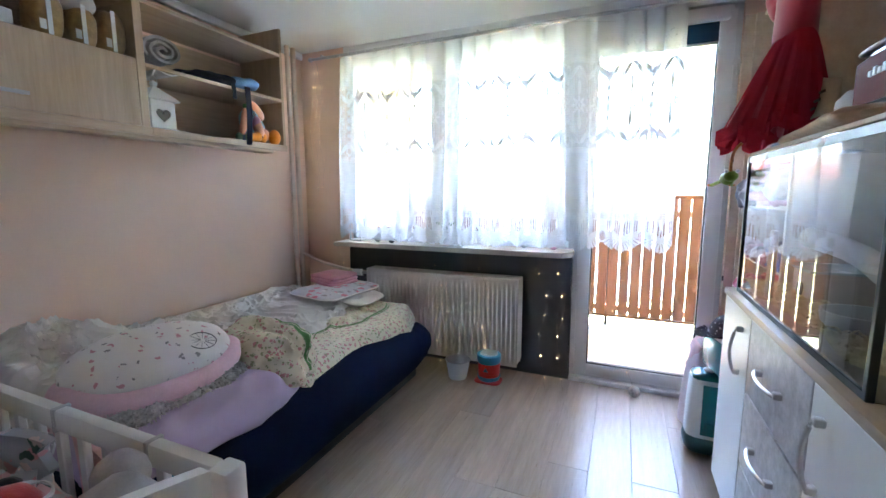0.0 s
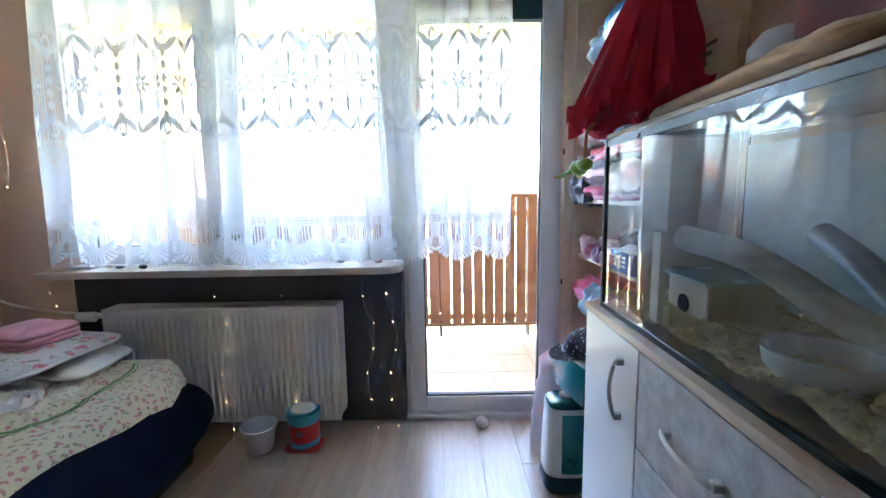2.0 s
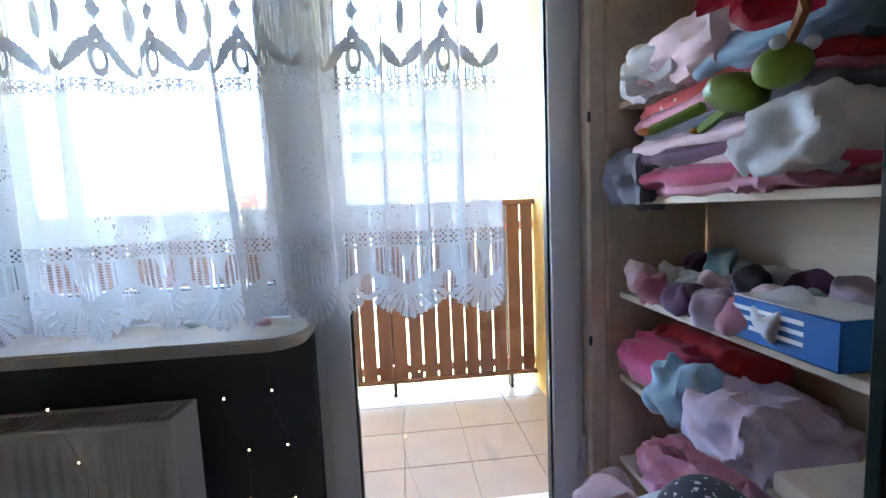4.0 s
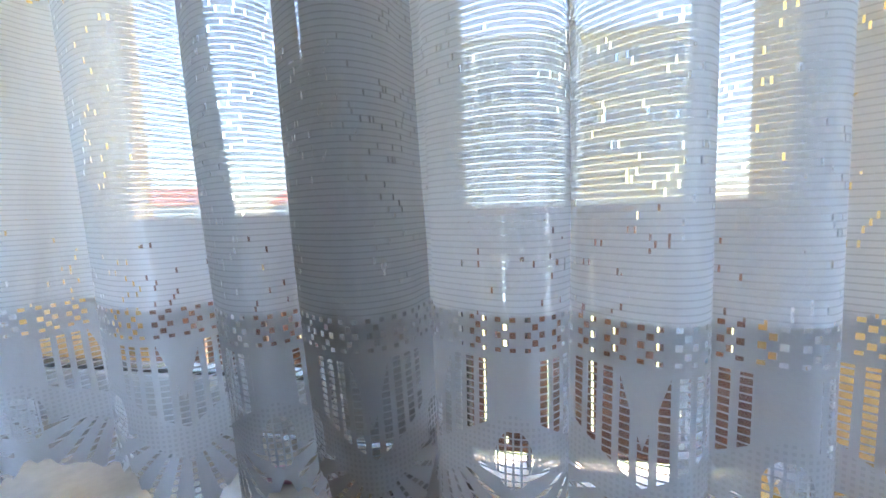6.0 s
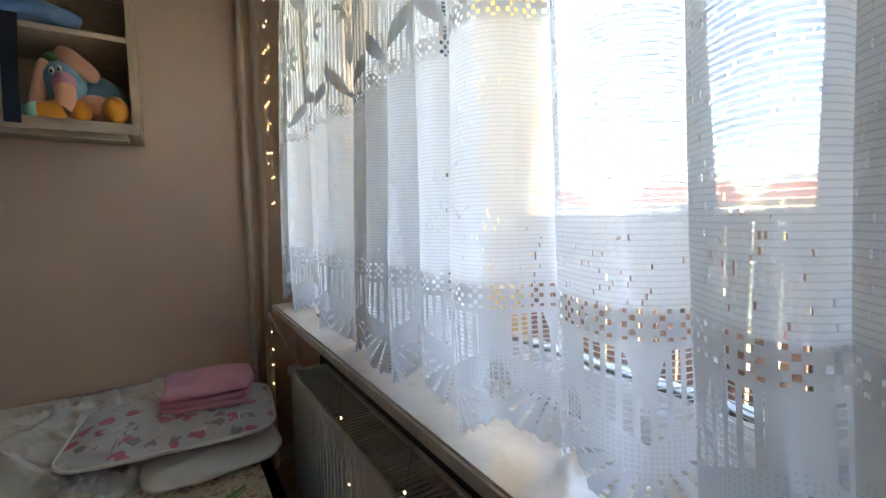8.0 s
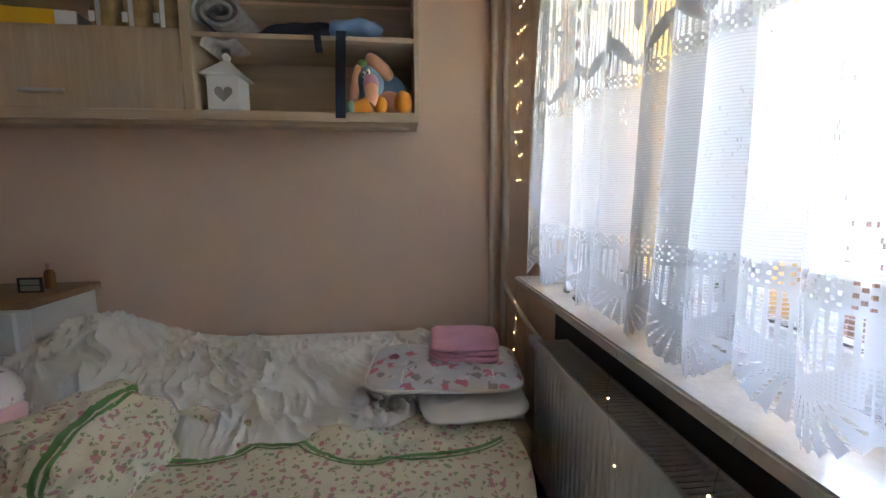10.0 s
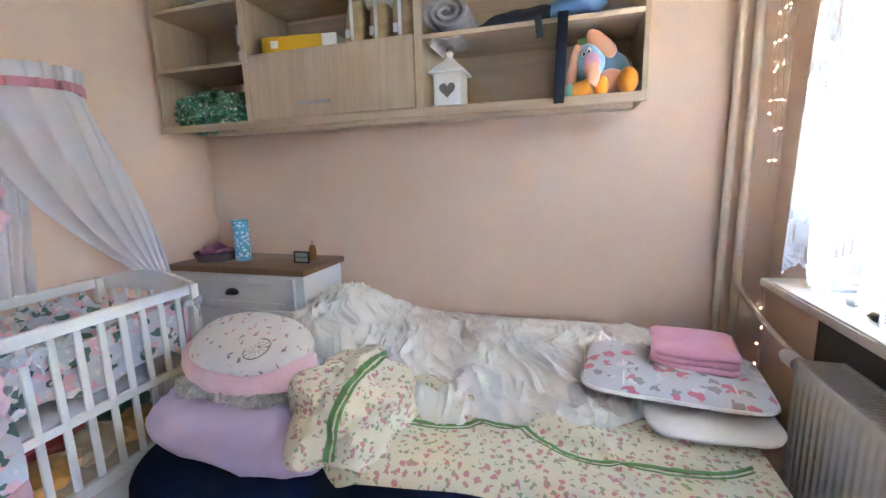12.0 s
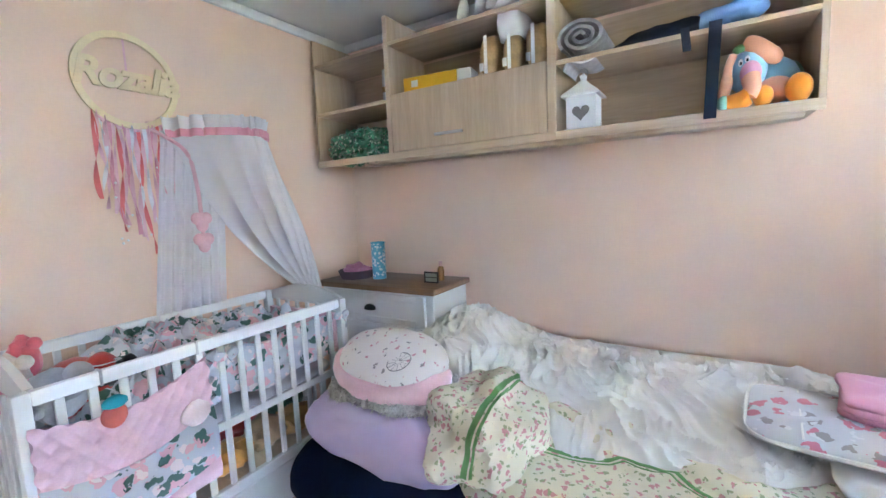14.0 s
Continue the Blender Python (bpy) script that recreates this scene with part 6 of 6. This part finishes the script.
garment("white_bundle", "white", 3.33, -0.25, 1.59, 0.24, 0.26, 0.08, (0, 0, 20), 8.0, "crumpled white garment on the upper shelf", 0.03)
garment("denim_garment", "denim", 3.35, -0.45, 1.95, 0.26, 0.5, 0.14, (0, 0, 0), 3.5, "folded blue garments on the top shelf", 0.03)
garment("rose_bundle", "rose", 3.35, -0.45, 0.50, 0.26, 0.56, 0.14, (0, 0, 0), 6.5, "folded rose garments on a low shelf", 0.03)
bx = thing("blue_sock_box", (3.29, -0.62, 0.976), "blue cardboard box with white lid print on the shelf", "box")
part("carton", box((3.235, -0.74, 0.976), (3.36, -0.53, 1.06), 0.003), plain("blue_card", (0.01, 0.12, 0.38), 0.5, 0.05), bx)
part("top", box((3.235, -0.74, 1.0602), (3.36, -0.53, 1.063), 0.001), PVC, bx)
for k in range(3):
    part("print_bar", box((3.2335, -0.68, 1.0 + 0.018 * k), (3.2345, -0.57 + 0.02 * k, 1.008 + 0.018 * k), 0), PVC, bx)
pk = thing("blue_nappy_pack", (3.3, -0.62, 1.88), "blue printed plastic pack on the upper shelf", "package")
part("pack", cushion((3.29, -0.6, 1.96), (0.2, 0.3, 0.15), (0, 0, 0), 5, 0.006, 3.0), plain("blue_film", (0.02, 0.25, 0.6), 0.3, 0.1), pk)
part("label_bar", box((3.186, -0.66, 1.94), (3.19, -0.54, 1.97), 0.001), PVC, pk)

# ---- on the floor by the door ----
hum = thing("humidifier", (3.06, -0.6, 0), "white and teal plastic humidifier standing on the floor", "humidifier")
part("housing", surface(lambda u, v: (3.035 + 0.095 * math.copysign(abs(math.cos(6.2832 * u)) ** 0.6, math.cos(6.2832 * u)) * (1 - 0.12 * v * v), -0.585 + 0.085 * math.copysign(abs(math.sin(6.2832 * u)) ** 0.6, math.sin(6.2832 * u)) * (1 - 0.1 * v * v), 0.1 + 0.3 * v), 48, 12, 0.004, loop=True), PVC, hum)
part("base", cushion((3.035, -0.585, 0.055), (0.2, 0.18, 0.11), (0, 0, 0), 4, 0, 0), plain("dark_teal_base", (0.01, 0.05, 0.055), 0.3), hum)
part("tank_window", surface(lambda u, v: (3.0 + 0.11 * u, -0.675 + 0.008 * abs(u - 0.5), 0.12 + 0.26 * v), 8, 8, 0.006), AQUA, hum, "translucent teal water tank")
part("top", cushion((3.035, -0.585, 0.405), (0.16, 0.15, 0.05), (0, 0, 0), 4, 0, 0), AQUA, hum)
part("vent", lathe((3.035, -0.585, 0.42), [(0.022, 0), (0.028, 0.016), (0.02, 0.024)], 16), PVC, hum)
part("grille", lathe((3.035, -0.68, 0.16), [(0.018, 0), (0.018, 0.03)], 12), AQUA, hum)
bag = thing("plastic_bag", (3.06, -0.33, 0), "translucent white carrier bag full of clothes", "bag")
part("film", surface(lambda u, v: (3.07 + (0.12 - 0.05 * v * v) * math.cos(6.2832 * u) * (1 + 0.12 * math.sin(19 * u)), -0.33 + (0.12 - 0.04 * v * v) * math.sin(6.2832 * u) * (1 + 0.12 * math.sin(23 * u)), 0.01 + 0.5 * v + 0.03 * math.sin(12 * u) * v), 70, 20, 0.001, loop=True), sheer("bag_film", (0.82, 0.74, 0.76), 0.12), bag)
part("stuffed_garment", cushion((3.08, -0.33, 0.27), (0.17, 0.17, 0.46), (0, 0, 0), 2.8, 0.03, 3.0), CLOTH["blush"], bag, "pink clothes inside")
crate = thing("teal_box", (3.1, -0.62, 0.43), "dark teal box stacked over the humidifier", "box")
part("box", turned(box((-0.09, -0.12, 0), (0.09, 0.12, 0.16), 0.006, 2), pose(3.125, -0.6, 0.445, 0, 0, 12)), AQUA, crate)
part("printed_carton", turned(box((-0.085, -0.115, -0.0), (0.085, 0.115, 0.02), 0.002), pose(3.125, -0.6, 0.606, 0, 0, 12)), PVC, crate)
cap = thing("dotted_cap", (3.06, -0.66, 0.63), "navy child's cap with white dots lying on the box", "cap")
part("crown", surface(lambda u, v: pose(3.1, -0.64, 0.66, 0, -12, 20) @ Vector((0.095 * math.cos(6.2832 * u) * math.cos(1.57 * v), 0.085 * math.sin(6.2832 * u) * math.cos(1.57 * v), 0.085 * math.sin(1.57 * v))), 32, 10, 0.003, loop=True), DOTS, cap)
part("brim", surface(lambda u, v: pose(3.1, -0.64, 0.66, 0, -12, 20) @ Vector((-0.05 - (0.04 + 0.075 * v) * math.cos(radians(-75 + 150 * u)), (0.085) * math.sin(radians(-75 + 150 * u)), 0.004 + 0.02 * v)), 24, 8, 0.005), DOTS, cap)

tub = thing("white_pot", (1.545, -0.27, 0), "plain white plastic pot on the floor", "pot")
part("pot", lathe((1.545, -0.27, 0), [(0.06, 0), (0.066, 0.01), (0.085, 0.125), (0.092, 0.135), (0.085, 0.138), (0.08, 0.12), (0.06, 0.012)], 32), PVC, tub)
toy = thing("shape_sorter", (1.77, -0.25, 0), "red and blue plastic shape sorter drum on the floor", "toy")
RP = plain("toy_red", (0.55, 0.05, 0.04), 0.3, 0.05, bump=0.02)
BP = plain("toy_blue", (0.05, 0.38, 0.55), 0.3, 0.05, bump=0.02)
part("foot", cushion((1.77, -0.25, 0.012), (0.19, 0.15, 0.025), (0, 0, 0), 4, 0, 0), RP, toy)
part("lower_band", lathe((1.77, -0.24, 0.02), [(0.075, 0), (0.082, 0.02), (0.082, 0.03)], 24), BP, toy)
part("drum", lathe((1.77, -0.24, 0.05), [(0.076, 0), (0.078, 0.1), (0.074, 0.105)], 24), RP, toy)
part("upper_band", lathe((1.77, -0.24, 0.145), [(0.08, 0), (0.085, 0.02), (0.085, 0.055), (0.075, 0.062), (0.065, 0.06)], 24), BP, toy)
part("lid", lathe((1.77, -0.24, 0.2), [(0.066, 0), (0.06, 0.012)], 24), plain("toy_pale", (0.62, 0.70, 0.72), 0.3), toy)
bm = bmesh.new()
t3 = [bm.verts.new((1.77 + 0.022 * math.cos(a), -0.3205, 0.105 + 0.022 * math.sin(a))) for a in (radians(90), radians(210), radians(330))]
bm.faces.new(t3)
bmesh.ops.solidify(bm, geom=bm.faces[:], thickness=0.004)
part("triangle_slot", bm, BP, toy, smooth=False)
single("rattan_ball", ball((2.715, -0.11, 0.036), (0.036, 0.036, 0.036), 3, 0.12), plain("cracked_white", (0.62, 0.58, 0.54), 0.7, 0.35, 60, 120, 0.6), "small cracked white ball on the floor", "ball")

# ---- on the sill ----
pot = thing("sill_flower_pot", (1.34, -0.0, 0.937), "white flower pot with small plant behind the curtain", "plant pot")
part("pot", lathe((1.34, 0.0, 0.937), [(0.045, 0), (0.06, 0.1), (0.064, 0.1), (0.064, 0.115), (0.055, 0.11)], 24), PVC, pot)
leaves = []
for k in range(26):
    a, l = rng.uniform(0, 6.28), rng.uniform(0.04, 0.09)
    leaves.append(surface(lambda u, v: (1.34 + (l * v) * math.cos(a) + 0.012 * math.sin(3.14 * v) * (u - 0.5) * math.sin(a), 0.0 + 0.45 * (l * v) * math.sin(a), 1.04 + 0.1 * v * (1 - 0.4 * v) + 0.012 * (u - 0.5)), 2, 5))
part("leaves", join(*leaves), plain("leaf_green", (0.08, 0.18, 0.05), 0.6, 0.3), pot)
lan2 = thing("sill_lantern", (0.56, -0.03, 0.937), "white wooden lantern on the sill behind the curtain", "lantern")
part("base", box((0.5, -0.085, 0.937), (0.62, 0.03, 0.95), 0.003), WHITE, lan2)
for x in (0.505, 0.605):
    for y in (-0.08, 0.015):
        part("corner_post", box((x, y, 0.95), (x + 0.01, y + 0.01, 1.12), 0.001), WHITE, lan2)
part("roof", turned(lathe((0, 0, 0), [(0.1, 0), (0.1, 0.01), (0.03, 0.06), (0.01, 0.08)], 4), pose(0.56, -0.028, 1.12, 0, 0, 45)), WHITE, lan2, smooth=False)
for k, (x, y, nm, c, lb) in enumerate(((0.78, -0.09, "sill_pebble", (0.5, 0.5, 0.45), "small pale pebble on the sill"), (0.92, -0.11, "sill_hair_clip", (0.03, 0.03, 0.04), "small black hair clip on the sill"), (2.16, -0.05, "sill_pink_clip", (0.7, 0.4, 0.5), "small pink hair clip on the sill"), (1.95, -0.02, "sill_cup", (0.55, 0.6, 0.62), "small glass cup on the sill"))):
    single(nm, ball((x, y, 0.937 + 0.012), (0.025, 0.012, 0.012), 2, 0.3, k), plain(nm, c, 0.5), lb, "trinket")

# ---- fairy lights ----
GLOW = plain("warm_bulb", (1.0, 0.72, 0.36), 0.4, 0.02, emit=0.5)
WIRE = plain("fine_wire", (0.12, 0.09, 0.06), 0.6, 0.1)
bulb = None


def string(points, step, seed):
    """One fine wire with tiny warm bulbs along it."""
    global bulb
    r = random.Random(seed)
    line = curve(points, 8)
    top = thing("fairy_lights", tuple(line[0]), "string of tiny warm white fairy lights on fine wire", "fairy lights", "strings of fairy lights")
    part("wire", tube(line, 0.0004, 4), WIRE, top)
    gone = 0.0
    for a, b in zip(line, line[1:]):
        gone += (b - a).length
        if gone > step:
            gone = 0
            p = b + Vector((r.uniform(-0.012, 0.012), r.uniform(-0.006, 0.0), r.uniform(-0.006, 0.006)))
            if bulb is None:
                bulb = part("bulb", ball((0, 0, 0), (0.0026, 0.0026, 0.0032), 1), GLOW, top)
                bulb.location = p
            else:
                ob = new("bulb", bulb.data)
                ob.parent, ob.location = top, p - BASE[top.name] + BASE[bulb["first"]]
            if "first" not in bulb:
                bulb["first"] = top.name


for k, (x, z) in enumerate(((0.24, 1.32), (0.29, 1.36), (0.2, 1.6))):
    string([(0.22 + 0.04 * k, -0.13, 2.4), (x + 0.03, -0.135, 2.1), (x - 0.02, -0.13, 1.8), (x + 0.02, -0.135, 1.55), (x, -0.13, z)], 0.1, k)
string([(0.45, -0.15, 2.38), (0.8, -0.155, 2.33), (1.2, -0.155, 2.39), (1.6, -0.155, 2.34), (2.0, -0.155, 2.39), (2.5, -0.155, 2.33)], 0.16, 7)
for k, x in enumerate((1.36, 1.72, 2.12, 2.24)):
    string([(x, -0.2, 0.93), (x - 0.03, -0.205, 0.8), (x + 0.03, -0.205, 0.6), (x - 0.01, -0.205, 0.35), (x + 0.02, -0.205, 0.12), (x + 0.04, -0.24, 0.01)], 0.13, 20 + k)
string([(2.5, -0.02, 2.2), (2.56, -0.02, 1.7), (2.52, -0.02, 1.2), (2.6, -0.02, 0.8), (2.55, -0.02, 0.5), (2.72, -0.1, 0.03)], 0.2, 31)
string([(0.47, -0.2, 0.9), (0.52, -0.21, 0.8), (0.5, -0.21, 0.66), (0.53, -0.22, 0.55)], 0.07, 41)

# ---- boards and tiles ----
floor_ob, deck = bpy.data.objects["floor"], bpy.data.objects["balcony_floor"]
board_me = {}


def piece(name, lo, hi, material, parent, key):
    """A floor piece; alike pieces share one mesh."""
    size = tuple(b - a for a, b in zip(lo, hi))
    if key not in board_me:
        bm = box((-size[0] / 2, -size[1] / 2, -size[2]), (size[0] / 2, size[1] / 2, 0), 0.0012)
        me = bpy.data.meshes.new(name)
        bm.to_mesh(me)
        bm.free()
        me.materials.append(material)
        board_me[key] = me
    ob = new(name, board_me[key])
    ob.parent, ob.location = parent, ((lo[0] + hi[0]) / 2, (lo[1] + hi[1]) / 2, hi[2])


wide = 0.192
rng = random.Random(2)
for r in range(19):
    x0 = 0.002 + r * wide
    x1 = min(x0 + wide - 0.0008, RX)
    y, first = -0.004, True
    while y > RY:
        long = rng.choice((0.42, 0.7, 1.0, 1.28)) if first else 1.285
        y0 = max(RY, y - long)
        if x1 - x0 > 0.02 and y - y0 > 0.02:
            piece("plank", (x0, y0 + 0.0008, -0.012), (x1, y, 0.0), PLANK, floor_ob, (round(x1 - x0, 3), round(y - y0, 3)))
        y, first = y0, False
for i in range(10):
    for j in range(4):
        x0, y0 = BX0 + 0.005 + 0.333 * i - 0.05, 0.36 + 0.333 * j
        lo, hi = (max(BX0 + 0.002, x0), y0, -0.03), (min(BX1 - 0.002, x0 + 0.328), min(BY + 0.08, y0 + 0.328), -0.02)
        if hi[0] - lo[0] > 0.02 and hi[1] - lo[1] > 0.02:
            piece("tile", lo, hi, TILE, deck, ("t", round(hi[0] - lo[0], 3), round(hi[1] - lo[1], 3)))

setting("outer_wall_east", box((3.172, 0.351, -0.2), (3.6, 0.362, 2.7), 0), YELLOW, "yellow stucco outer wall beside the door", "wall")
